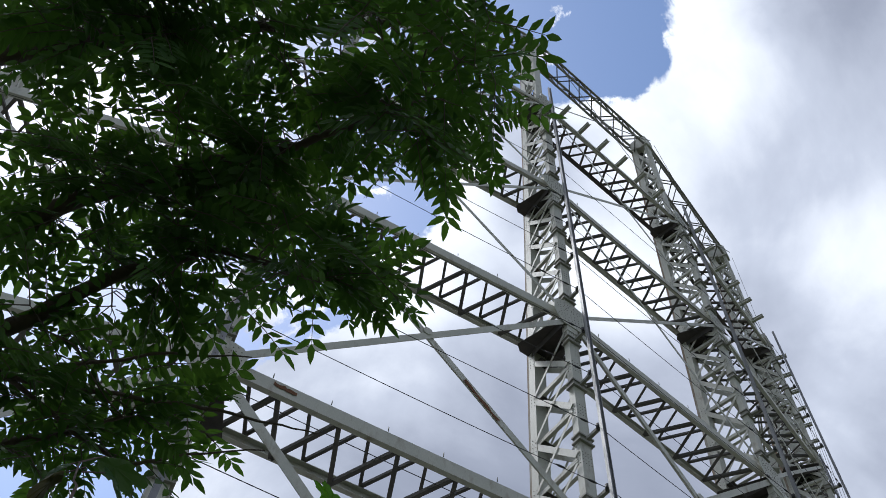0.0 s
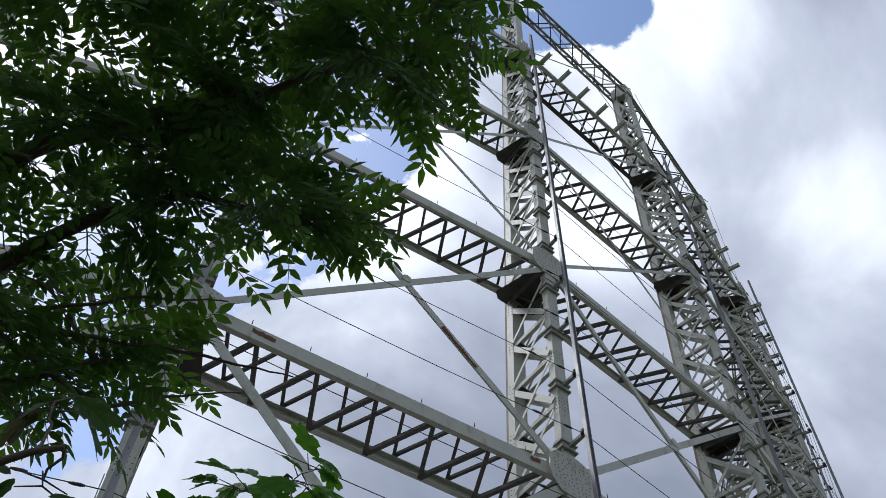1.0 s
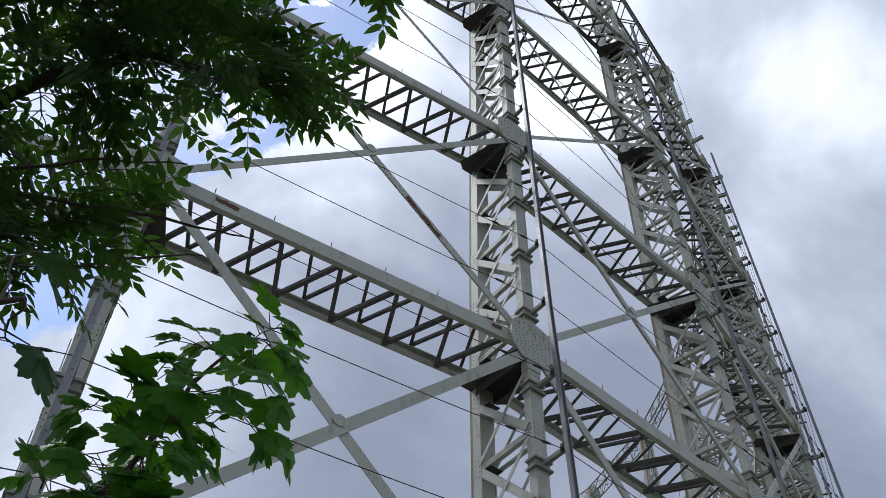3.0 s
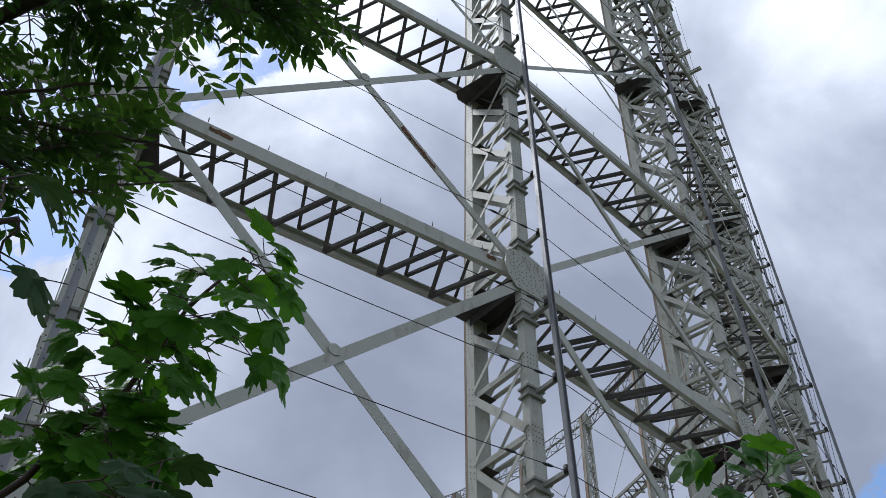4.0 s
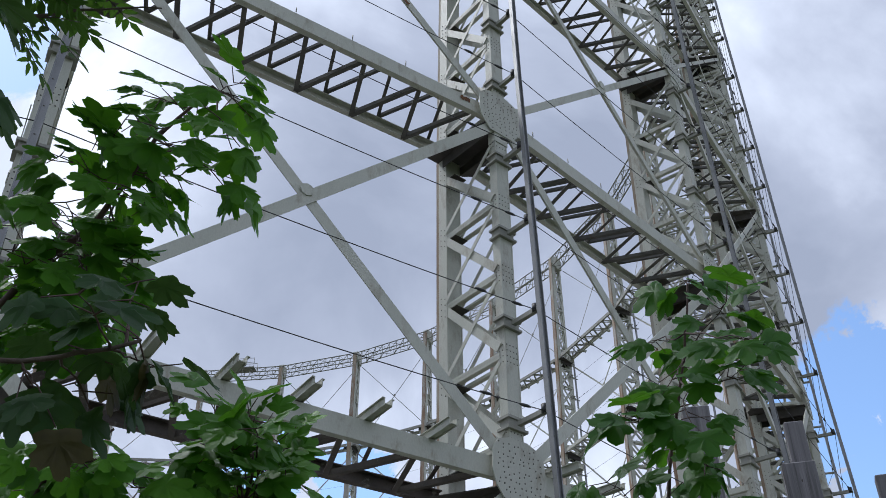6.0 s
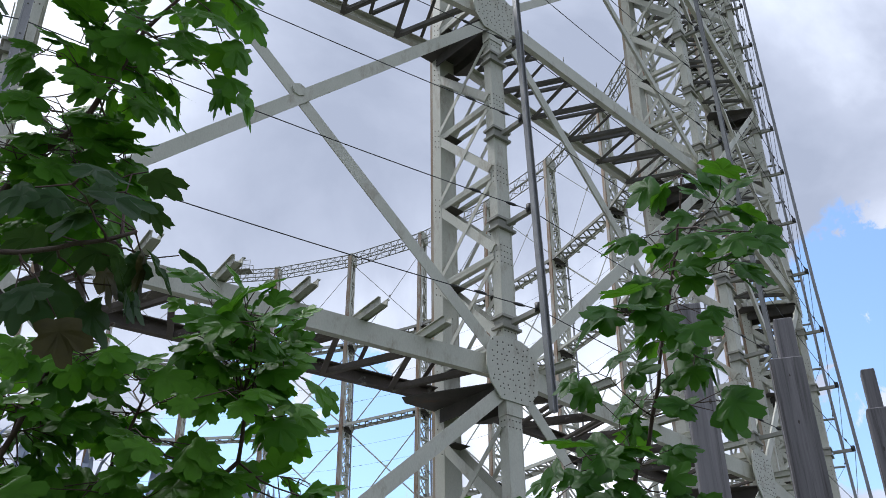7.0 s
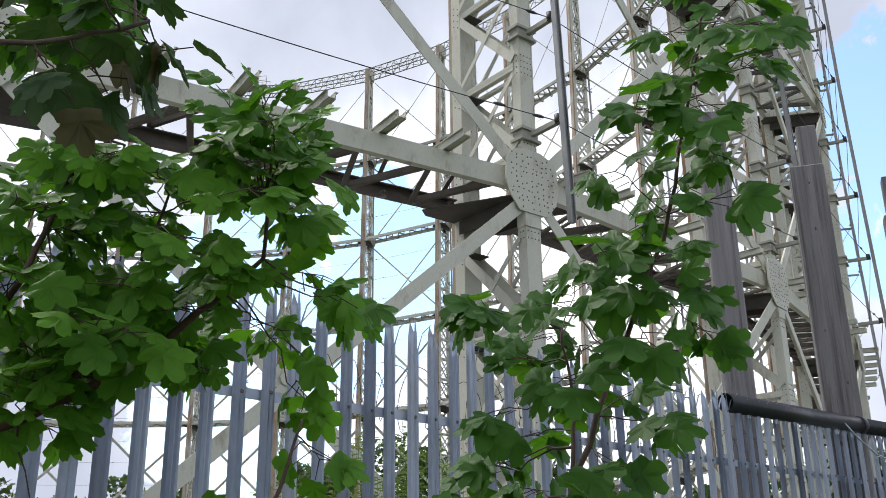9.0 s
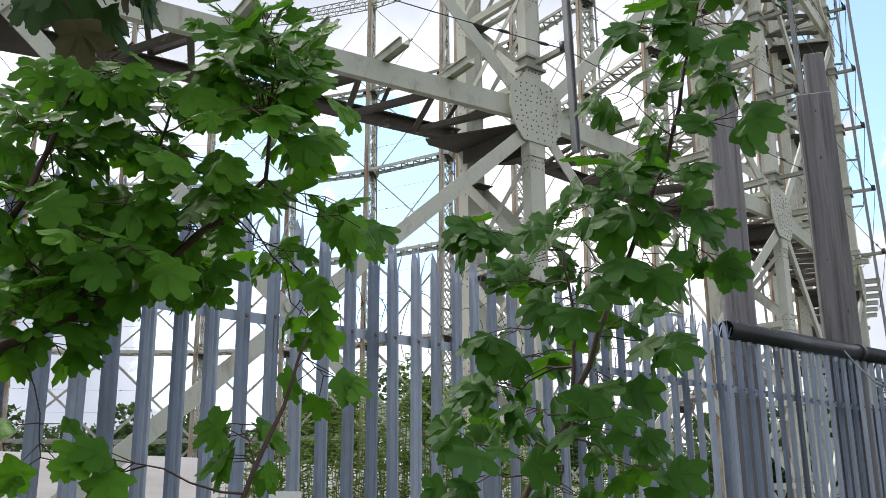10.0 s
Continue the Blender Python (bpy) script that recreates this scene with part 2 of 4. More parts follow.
def tube(bm, points, radii, sides=8, caps=True):
    rings = []
    for i, p in enumerate(points):
        p = Vector(p)
        d = (Vector(points[min(i + 1, len(points) - 1)]) - Vector(points[max(i - 1, 0)])).normalized()
        s = d.cross(Vector((0, 0, 1)))
        if s.length < 1e-3:
            s = d.cross(Vector((0, 1, 0)))
        s.normalize()
        u = s.cross(d)
        rings.append([bm.verts.new(p + (s * math.cos(k * math.tau / sides) + u * math.sin(k * math.tau / sides)) * radii[i]) for k in range(sides)])
    for r0, r1 in zip(rings, rings[1:]):
        for k in range(sides):
            f = bm.faces.new((r0[k], r0[(k + 1) % sides], r1[(k + 1) % sides], r1[k]))
            f.smooth = True
    if caps:
        bm.faces.new(rings[0][::-1])
        bm.faces.new(rings[-1])


def plate(bm, outline, thick, axis):
    """A flat plate: the outline, pushed out by thick along axis."""
    axis = Vector(axis)
    lo = [bm.verts.new(Vector(p)) for p in outline]
    hi = [bm.verts.new(Vector(p) + axis * thick) for p in outline]
    n = len(lo)
    bm.faces.new(lo[::-1])
    bm.faces.new(hi)
    for i in range(n):
        bm.faces.new((lo[i], lo[(i + 1) % n], hi[(i + 1) % n], hi[i]))
    bmesh.ops.recalc_face_normals(bm, faces=bm.faces[:])


def rivet(bm, p, n, r=0.018):
    p, n = Vector(p), Vector(n).normalized()
    s = n.cross(Vector((0.3, 0.2, 0.9))).normalized()
    u = n.cross(s)
    base = [bm.verts.new(p + (s * math.cos(k * math.tau / 6) + u * math.sin(k * math.tau / 6)) * r) for k in range(6)]
    top = [bm.verts.new(p + n * r * 0.7 + (s * math.cos(k * math.tau / 6) + u * math.sin(k * math.tau / 6)) * r * 0.55) for k in range(6)]
    bm.faces.new(top)
    for k in range(6):
        bm.faces.new((base[k], base[(k + 1) % 6], top[(k + 1) % 6], top[k]))


# ---- the gasholder guide frame: plan ----
COLUMNS = 31
CENTRE = Vector((-16.142, 52.705, 0))
RADIUS = 43.105
FIRST = -1.2806
STEP = math.tau / COLUMNS
LEVELS = [8.08, 16.40, 24.66, 33.20, 41.65]
TIER = 8.40
TOP = 51.8
BAY = 2 * RADIUS * math.sin(STEP / 2)


def depth(z):
    """The columns' depth towards the centre, which lessens with height."""
    return 1.72 if z < 16.5 else 1.72 - 0.72 * (z - 16.5) / 36.5


def column_pose(k):
    """Local x along the ring, y towards the centre, z up; the origin under the outer leg."""
    a = FIRST + k * STEP
    p = CENTRE + Vector((math.cos(a), math.sin(a), 0)) * RADIUS
    return Matrix.Translation(p) @ Matrix.Rotation(a + math.pi / 2, 4, "Z")


def bay_pose(k, z):
    """Between columns k and k + 1: the origin halfway, x towards column k + 1, y inwards."""
    a, b = column_pose(k).translation, column_pose(k + 1).translation
    d = (b - a).normalized()
    m = Matrix.Translation((a + b) / 2 + Vector((0, 0, z)))
    return m @ Matrix.Rotation(math.atan2(d.y, d.x), 4, "Z")


PANELS = []  # strut heights of the columns
for base in [LEVELS[0] - TIER] + LEVELS[:4]:
    PANELS += [base + h for h in (0.50, 2.25, 4.03, 5.80, 7.50)]
PANELS = [z for z in PANELS if z > 0.5]
for i in range(5):
    PANELS.append(LEVELS[4] + 0.8 + i * 2.0)
BANDS = [base + h for base in LEVELS[:4] for h in (0.88, 2.93, 5.03, 7.00)]


def rail_y(z):
    """How far the outer rail stands off the column, which lessens with height."""
    return -0.92 + 0.25 * (z - 7) / 10 if z < 17 else -0.67 + 0.27 * (z - 17) / 25


def build_column(single_bars):
    col = thing("lattice_column", "tall riveted grey-green lattice steel column of the gasholder frame", "column", "columns round the gasholder")
    # outer leg: box plate; narrower box above the last tier
    bm = bmesh.new()
    box(bm, -0.155, 0.155, -0.03, 0.0, 0.3, LEVELS[4] + 1.0)
    for s in (-1, 1):
        box(bm, s * 0.155 - 0.012, s * 0.155 + 0.012, -0.036, 0.17, 0.3, LEVELS[4] + 1.0)
    box(bm, -0.14, 0.14, 0.12, 0.145, 0.3, LEVELS[4] + 1.0)
    part("outer_leg", bm, PAINT, col)
    bm = bmesh.new()
    y = 0.32
    for s in (-1, 1):
        bar(bm, (s * 0.17, y, LEVELS[4] + 0.3), (s * 0.17, y + 0.02, TOP), 0.024, 0.16, (0, 1, 0))
    bar(bm, (0, y - 0.07, LEVELS[4] + 0.3), (0, y - 0.05, TOP), 0.32, 0.02, (0, 1, 0))
    part("upper_leg", bm, PAINT, col)
    # inner leg
    bm = bmesh.new()
    cuts = [0.3, 16.5, TOP]
    for z0, z1 in zip(cuts, cuts[1:]):
        d0, d1 = depth(z0), depth(z1)
        bar(bm, (0, d0 - 0.14, z0), (0, d1 - 0.14, z1), 0.36, 0.02, (0, 1, 0))
        for s in (-1, 1):
            bar(bm, (s * 0.19, d0 - 0.03, z0), (s * 0.19, d1 - 0.03, z1), 0.024, 0.26, (0, 1, 0))
    part("inner_leg", bm, PAINT, col)
    bm = bmesh.new()
    for z0, z1 in zip(cuts, cuts[1:]):
        bar(bm, (0, depth(z0) + 0.145, z0), (0, depth(z1) + 0.145, z1), 0.38, 0.10, (0, 1, 0))
    part("guide_strip", bm, RUSTY, col, "rust-streaked inner guide strip")
    # lacing on both sides of the column
    joined = bmesh.new()
    for x in (-0.175, 0.175):
        lean = Vector((1 if x > 0 else -1, 0, 0))
        for z0, z1 in zip(PANELS, PANELS[1:]):
            if not 1.5 < z1 - z0 < 3.2:
                continue
            y0 = 0.1 if z0 < LEVELS[4] else 0.38
            d0, d1 = depth(z0) - 0.1, depth(z1) - 0.1
            for name, a, b, w in (("strut", (x, y0, z0), (x, d0, z0), 0.13), ("lacing_bar", (x + lean.x * 0.014, y0, z0 + 0.16), (x + lean.x * 0.014, d1, z1 - 0.06), 0.175), ("lacing_bar", (x + lean.x * 0.03, y0, z1 - 0.16), (x + lean.x * 0.03, d0, z0 + 0.10), 0.095)):
                bm = bmesh.new() if single_bars else joined
                if name == "strut":
                    angle_bar(bm, a, b, 0.016, 0.0155, (0, 0, 1))
                    bar(bm, a, b, 0.016, w, (0, 0, 1))
                    bar(bm, Vector(a) - lean * 0.05 + Vector((0, 0, -w / 2)), Vector(b) - lean * 0.05 + Vector((0, 0, -w / 2)), 0.1, 0.014, (0, 0, 1))
                else:
                    bar(bm, a, b, w, 0.014, lean)
                if single_bars:
                    part(name, bm, PAINT, col)
    if single_bars:
        joined.free()
    else:
        tagged(part("lacing", joined, PAINT, col), kind="stuff")
    # small node plates between lacing and inner leg, their underside shade put into the colour
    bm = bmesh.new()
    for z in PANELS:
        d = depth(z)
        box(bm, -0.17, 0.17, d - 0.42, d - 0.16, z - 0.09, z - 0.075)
    part("node_plate", bm, JOINT_SHADE, col, "horizontal node plates with underside shade in their dark colour")
    # joints at every tier: face plates, floor plates
    for i, z in enumerate(LEVELS):
        k = 1.0 if i < 3 else 0.85
        bm = bmesh.new()
        out = [(-0.54, -0.36), (-0.62, -0.1), (-0.59, 0.3), (-0.46, 0.47), (-0.2, 0.56), (0.2, 0.56), (0.46, 0.47), (0.59, 0.3), (0.62, -0.1), (0.54, -0.36), (0.32, -0.62), (-0.32, -0.62)]
        plate(bm, [(x * k, -0.05, z + h * k) for x, h in out], 0.025, (0, -1, 0))
        gus = part("gusset_plate", bm, PAINT, col, "riveted face plate")
        bm = bmesh.new()
        rnd = random.Random(4)
        for gx in range(-4, 5):
            for gz in range(-5, 5):
                x, h = gx * 0.118 + rnd.uniform(-0.03, 0.03), gz * 0.105 - 0.01 + rnd.uniform(-0.025, 0.025)
                if abs(x) > 0.53 - 0.25 * max(0, -h - 0.25) - 0.5 * max(0, h - 0.3) or rnd.random() < 0.14:
                    continue
                rivet(bm, (x * k, -0.075, z + h * k), (0, -1, 0), 0.016)
        tagged(part("rivets", bm, RIVET, gus), kind="stuff")
        d = depth(z)
        # floor and web plates: shade under the joint is coloured in, with the rust
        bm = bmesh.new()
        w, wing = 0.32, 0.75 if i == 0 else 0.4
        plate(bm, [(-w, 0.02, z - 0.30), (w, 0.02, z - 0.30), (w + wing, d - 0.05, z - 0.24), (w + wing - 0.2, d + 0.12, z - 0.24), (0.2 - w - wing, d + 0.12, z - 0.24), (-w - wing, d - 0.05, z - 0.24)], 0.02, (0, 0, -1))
        part("floor_plate", bm, JOINT_SHADE, col, "dark horizontal joint plate")
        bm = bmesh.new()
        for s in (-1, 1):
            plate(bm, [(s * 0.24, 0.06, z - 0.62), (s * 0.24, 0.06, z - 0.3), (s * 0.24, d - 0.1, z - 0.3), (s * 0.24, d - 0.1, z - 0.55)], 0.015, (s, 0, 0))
        part("web_plate", bm, JOINT_SHADE, col, "stiffening plates with shade in their dark colour")
        bm = bmesh.new()
        box(bm, -0.185, 0.185, -0.05, 0.16, z - 0.86, z - 0.62)
        part("splice", bm, PAINT, col)
    # rivets on both legs where the lacing meets them
    bm = bmesh.new()
    for z in PANELS:
        if z > LEVELS[4]:
            continue
        for j in range(4):
            for x in (-0.12, -0.04, 0.04, 0.12):
                rivet(bm, (x, -0.03, z - 0.16 + 0.12 * j), (0, -1, 0), 0.015)
            for y in (0.03, 0.11):
                rivet(bm, (-0.168, y, z - 0.16 + 0.12 * j), (-1, 0, 0), 0.015)
            rivet(bm, (-0.203, depth(z) - 0.10, z - 0.22 + 0.14 * j), (-1, 0, 0), 0.015)
            rivet(bm, (-0.203, depth(z) + 0.02, z - 0.15 + 0.14 * j), (-1, 0, 0), 0.015)
    tagged(part("leg_rivets", bm, RIVET, col), kind="stuff")
    # bands with an arm that holds the rail
    for z in BANDS:
        bm = bmesh.new()
        for h in (-0.14, 0.06):
            box(bm, -0.235, 0.235, -0.1, 0.2, z + h, z + h + 0.05)
        box(bm, -0.19, 0.19, -0.06, 0.17, z - 0.1, z + 0.08)
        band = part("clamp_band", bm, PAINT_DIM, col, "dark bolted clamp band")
        if not single_bars and z > LEVELS[0]:
            bm = bmesh.new()
            bar(bm, (0.02, -0.1, z - 0.05), (0.02, -0.7, z - 0.05), 0.09, 0.06)
            part("arm", bm, PAINT_DIM, band)
            continue
        bm = bmesh.new()
        reach = rail_y(z) + 0.05
        angle_bar(bm, (0.02, -0.1, z - 0.05), (0.02, reach, z - 0.05), 0.09, 0.02)
        part("arm", bm, PAINT_DIM, band)
        bm = bmesh.new()
        tube(bm, [(0.0, reach + 0.07, z - 0.06), (0.0, reach + 0.07, z + 0.1)], [0.06, 0.06], 8)
        part("bolt", bm, WIRE, band)
    # rail outside the column, drawing in a little towards its top
    knots = [Vector((0, rail_y(z), z)) for z in (LEVELS[0] - 1.05, 17.0, LEVELS[4] + 1.0)]
    bm = bmesh.new()
    for lo, hi in zip(knots, knots[1:]):
        bar(bm, lo, hi, 0.085, 0.06, (0, 1, 0))
    rail = part("guide_rail", bm, STEEL, col, "dull steel rail held off the column")
    for x in (-0.05, 0.05):
        bm = bmesh.new()
        for lo, hi in zip(knots, knots[1:]):
            bar(bm, lo + Vector((x, -0.02, 0)), hi + Vector((x, -0.02, 0)), 0.016, 0.10, (0, 1, 0))
        part("flange", bm, STEEL, rail)
    bm = bmesh.new()
    for lo, hi, n in ((knots[0], knots[1], 18), (knots[1], knots[2], 42)):
        for i in range(n):
            rivet(bm, lo.lerp(hi, (i + 0.5) / n) + Vector((0, -0.03, 0)), (0, -1, 0), 0.016)
    tagged(part("bolts", bm, RIVET, rail), kind="stuff")
    # hood on top
    bm = bmesh.new()
    prof = [(0.16, -1.0), (0.16, -0.2)]
    prof += [(0.16 + 0.45 - 0.45 * math.cos(a), -0.2 + 0.5 * math.sin(a)) for a in (0.3, 0.6, 0.9, 1.2, math.pi / 2)]
    prof += [(depth(TOP) + 0.1, 0.3), (depth(TOP) + 0.15, -0.5), (0.6, -0.95)]
    plate(bm, [(-0.27, y, TOP + h) for y, h in prof], 0.54, (1, 0, 0))
    part("hood", bm, PAINT, col, "rounded sheet-metal hood")
    # base
    bm = bmesh.new()
    box(bm, -0.6, 0.6, -0.5, depth(0) + 0.5, 0, 0.3)
    part("plinth", bm, CONCRETE, col, "worn concrete plinth")
    return col


def build_girder(z, single_bars, stubs):
    """A flat lattice girder from joint to joint, at the height z of its own."""
    g = thing("lattice_girder", "horizontal grey lattice girder between two columns", "girder", "girders of the gasholder frame")
    d, half = depth(z), BAY / 2
    # SHADED holds the unlit undersides' dark in its colour; far bars, lit, are paler
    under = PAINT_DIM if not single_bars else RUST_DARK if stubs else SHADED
    h = 0.36 if z < 30 else 0.30
    for name, y, s in (("outer_chord", 0.02, -1), ("inner_chord", d, 1)):
        e = half - (0.3 if y < 1 else 0.45)
        bm = bmesh.new()
        f, t, q = -s * 0.13, 0.02, (h if s < 0 else 0.26) / 2
        out = [(0, -q), (f, -q), (f, -q + t), (-s * t, -q + t), (-s * t, q - t), (f, q - t), (f, q), (0, q)]
        ends = [[bm.verts.new((x, y + u, v)) for u, v in out] for x in (-e, e)]
        for i in range(8):
            bm.faces.new((ends[0][i], ends[0][(i + 1) % 8], ends[1][(i + 1) % 8], ends[1][i]))
        for loop in ends:
            for ids in ((0, 1, 2, 3), (4, 5, 6, 7), (0, 3, 4, 7)):
                bm.faces.new([loop[i] for i in ids])
        bmesh.ops.recalc_face_normals(bm, faces=bm.faces[:])
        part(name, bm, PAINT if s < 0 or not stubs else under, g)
    pitch = 1.33
    joined = bmesh.new()
    for layer, hz, off, w in (("lower", -h / 2 + 0.03, 0.0, 0.10), ("upper", h / 2 - 0.03, 0.5, 0.075)):
        for i in range(-4, 4):
            x = -0.28 + (i + off) * pitch
            for a, b in (((x, 0.09), (x + 0.4 * pitch, d - 0.07)), ((x + 0.4 * pitch, d - 0.07), (x + pitch, 0.09))):
                if max(a[0], b[0]) > half - 0.25 or min(a[0], b[0]) < -half + 0.25:
                    continue
                bm = bmesh.new() if single_bars else joined
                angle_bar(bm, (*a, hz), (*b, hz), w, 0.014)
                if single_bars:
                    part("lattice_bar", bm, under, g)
    if single_bars:
        joined.free()
    else:
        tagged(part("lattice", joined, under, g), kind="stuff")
    # pegs of an old hand line
    if single_bars and not stubs:
        for i in range(6):
            bm = bmesh.new()
            x = -half + 1.2 + i * 1.28
            tube(bm, [(x, 0.0, h / 2), (x, 0.0, h / 2 + 0.13)], [0.012, 0.012], 5)
            part("peg", bm, PAINT_DIM, g)
    if stubs:
        for i in range(6):
            x = -half + 1.02 + i * 1.2
            bm = bmesh.new()
            for o in (-0.065, 0.065):
                bar(bm, (x + o, -0.60, h / 2 + 0.06), (x + o, 0.26, h / 2 + 0.06), 0.014, 0.12)
                bar(bm, (x + o * 1.25, -0.60, h / 2 + 0.125), (x + o * 1.25, 0.26, h / 2 + 0.125), 0.05, 0.012)
            bar(bm, (x, -0.59, h / 2 + 0.03), (x, 0.26, h / 2 + 0.03), 0.12, 0.012)
            part("walkway_bracket", bm, PAINT, g, "bare walkway bracket jutting outwards")
    return g


def build_ring(single_bars):
    g = thing("ring_girder", "boxed lattice girder along the top of the columns", "girder", "girders on the gasholder's rim")
    half = BAY / 2 - 0.15
    d = depth(TOP)
    y0, y1, z0, z1 = 0.32, d + 0.12, -0.85, 0.1
    for y in (y0, y1):
        for z in (z0, z1):
            bm = bmesh.new()
            angle_bar(bm, (-half, y, z), (half, y, z), 0.11, 0.02)
            part("chord", bm, PAINT_DIM, g)
    n = 10
    p = 2 * half / n
    joined = bmesh.new()
    for i in range(n):
        x = -half + i * p
        a, b = (x, x + p) if i % 2 else (x + p, x)
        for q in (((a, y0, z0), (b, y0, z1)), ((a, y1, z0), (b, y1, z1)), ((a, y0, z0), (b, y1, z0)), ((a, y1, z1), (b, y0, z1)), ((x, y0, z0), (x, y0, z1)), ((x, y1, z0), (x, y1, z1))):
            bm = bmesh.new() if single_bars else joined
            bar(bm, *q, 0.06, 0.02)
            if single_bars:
                # near ring bars have shade put into their colour; the far ring is paler
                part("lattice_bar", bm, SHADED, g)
    if single_bars:
        joined.free()
    else:
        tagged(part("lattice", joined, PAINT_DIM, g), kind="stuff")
    return g


def build_brace(z0, z1, w, material):
    """Two flat bars crossing between the joints."""
    g = thing("cross_brace", "crossed flat steel bars bolted where they meet", "bracing", "cross braces of the gasholder frame")
    half = BAY / 2
    for s, y in ((-1, -0.02), (1, -0.045)):
        bm = bmesh.new()
        a, b = Vector((-s * (half - 0.2), y, z0 + 0.1)), Vector((s * (half - 0.2), y, z1 - (0.45 if s > 0 else 0.32)))
        bar(bm, a, b, 0.018, w, (0, 0, 1))
        if w > 0.15:
            bar(bm, a + Vector((0, 0.05, 0)), b + Vector((0, 0.05, 0)), 0.09, 0.016, (0, 0, 1))
        part("brace_bar", bm, material, g)
    bm = bmesh.new()
    plate(bm, [(0.13 * math.cos(k * math.tau / 8), -0.055, (z0 + z1) / 2 + 0.13 * math.sin(k * math.tau / 8)) for k in range(8)], 0.02, (0, -1, 0))
    part("crossing_plate", bm, material, g)
    return g


def rust_patch(owner, a, b, w):
    """A ragged flake of rust on a face that looks outwards."""
    rnd = random.Random(int(a.x * 100))
    d = (b - a).normalized()
    n = Vector((0, 0, 1)) - d * d.z
    n.normalize()
    m = 9
    up = [a.lerp(b, i / m) + n * w * rnd.uniform(0.15, 0.5) for i in range(m + 1)]
    down = [a.lerp(b, i / m) - n * w * rnd.uniform(0.15, 0.5) for i in range(m, -1, -1)]
    bm = bmesh.new()
    plate(bm, up + down, 0.004, (0, -1, 0))
    return part("rust_patch", bm, RUST, owner, "orange-brown rust where paint has flaked")


near_column = build_column(True)
near_column.matrix_world = column_pose(1)
far_column = build_column(False)
far_column.matrix_world = column_pose(12)
for k in range(COLUMNS):
    kk = k if k < 20 else k - COLUMNS
    if kk in (1, 12):
        continue
    copy_thing(near_column if -1 <= kk <= 3 else far_column, column_pose(kk))

for i, z in enumerate(LEVELS):
    near_g, far_g = build_girder(z, True, i in (0, 4)), build_girder(z, False, i in (0, 4))
    near_g.matrix_world, far_g.matrix_world = bay_pose(0, z), bay_pose(12, z)
    w = 0.24 if i < 2 else 0.19 if i < 3 else 0.13
    brace = build_brace(LEVELS[i - 1] if i else 0.3, z, w, PAINT)
    brace.matrix_world = bay_pose(0, 0)
    for k in range(COLUMNS):
        kk = k if k < 20 else k - COLUMNS
        if kk not in (0, 12):
            copy_thing(near_g if kk in range(-2, 4) else far_g, bay_pose(kk, z))
        if kk != 0:
            copy_thing(brace, bay_pose(kk, 0))
    # rust where the paint has come off in the bay nearest the path
    if i == 1:
        rust_patch(near_g, Vector((-BAY / 2 + 1.25, 0.008, 0.05)), Vector((-BAY / 2 + 1.75, 0.008, 0.03)), 0.15)
        rust_patch(near_g, Vector((BAY / 2 - 1.0, 0.008, 0.06)), Vector((BAY / 2 - 0.75, 0.008, 0.05)), 0.14)
    if i == 2:
        a, b = Vector((-(BAY / 2 - 0.2), -0.058, z - 0.32)), Vector((BAY / 2 - 0.2, -0.058, z - TIER + 0.1))
        rust_patch(brace, a.lerp(b, 0.625), a.lerp(b, 0.735), 0.13)
near_r, far_r = build_ring(True), build_ring(False)
near_r.matrix_world, far_r.matrix_world = bay_pose(1, TOP), bay_pose(12, TOP)
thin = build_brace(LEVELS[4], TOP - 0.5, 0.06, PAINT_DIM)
thin.matrix_world = bay_pose(1, 0)
for k in range(COLUMNS):
    kk = k if k < 20 else k - COLUMNS
    if kk != 1:
        copy_thing(thin, bay_pose(kk, 0))
        if kk != 12:
            copy_thing(near_r if kk in range(-2, 4) else far_r, bay_pose(kk, TOP))

# wires from column to column at every band
wire = thing("guard_wire", "thin dark wire strung between columns with small turnbuckles", "wire", "wires round the gasholder")
bm = bmesh.new()
SPAN = BAY * (1 + 0.66 / RADIUS)
pts = [(-SPAN / 2 + SPAN * i / 10, 0, -0.07 * (1 - (i / 5 - 1) ** 2)) for i in range(11)]
tube(bm, pts, [0.0092] * 11, 5)
part("strand", bm, WIRE, wire)
for x in (SPAN / 2 - 0.45, SPAN / 2 - 1.25):
    bm = bmesh.new()
    tube(bm, [(x - 0.12, 0, -0.02), (x - 0.05, 0, -0.02), (x + 0.05, 0, -0.015), (x + 0.12, 0, -0.015)], [0.014, 0.028, 0.028, 0.014], 6)
    part("turnbuckle", bm, WIRE, wire)
for k in range(-4, 15):
    for j, z in enumerate(BANDS):
        m = bay_pose(k, z - 0.05) @ Matrix.Translation((0, rail_y(z) + 0.08, 0))
        if (k, j) == (-4, 0):
            wire.matrix_world = m
        else:
            copy_thing(wire, m)

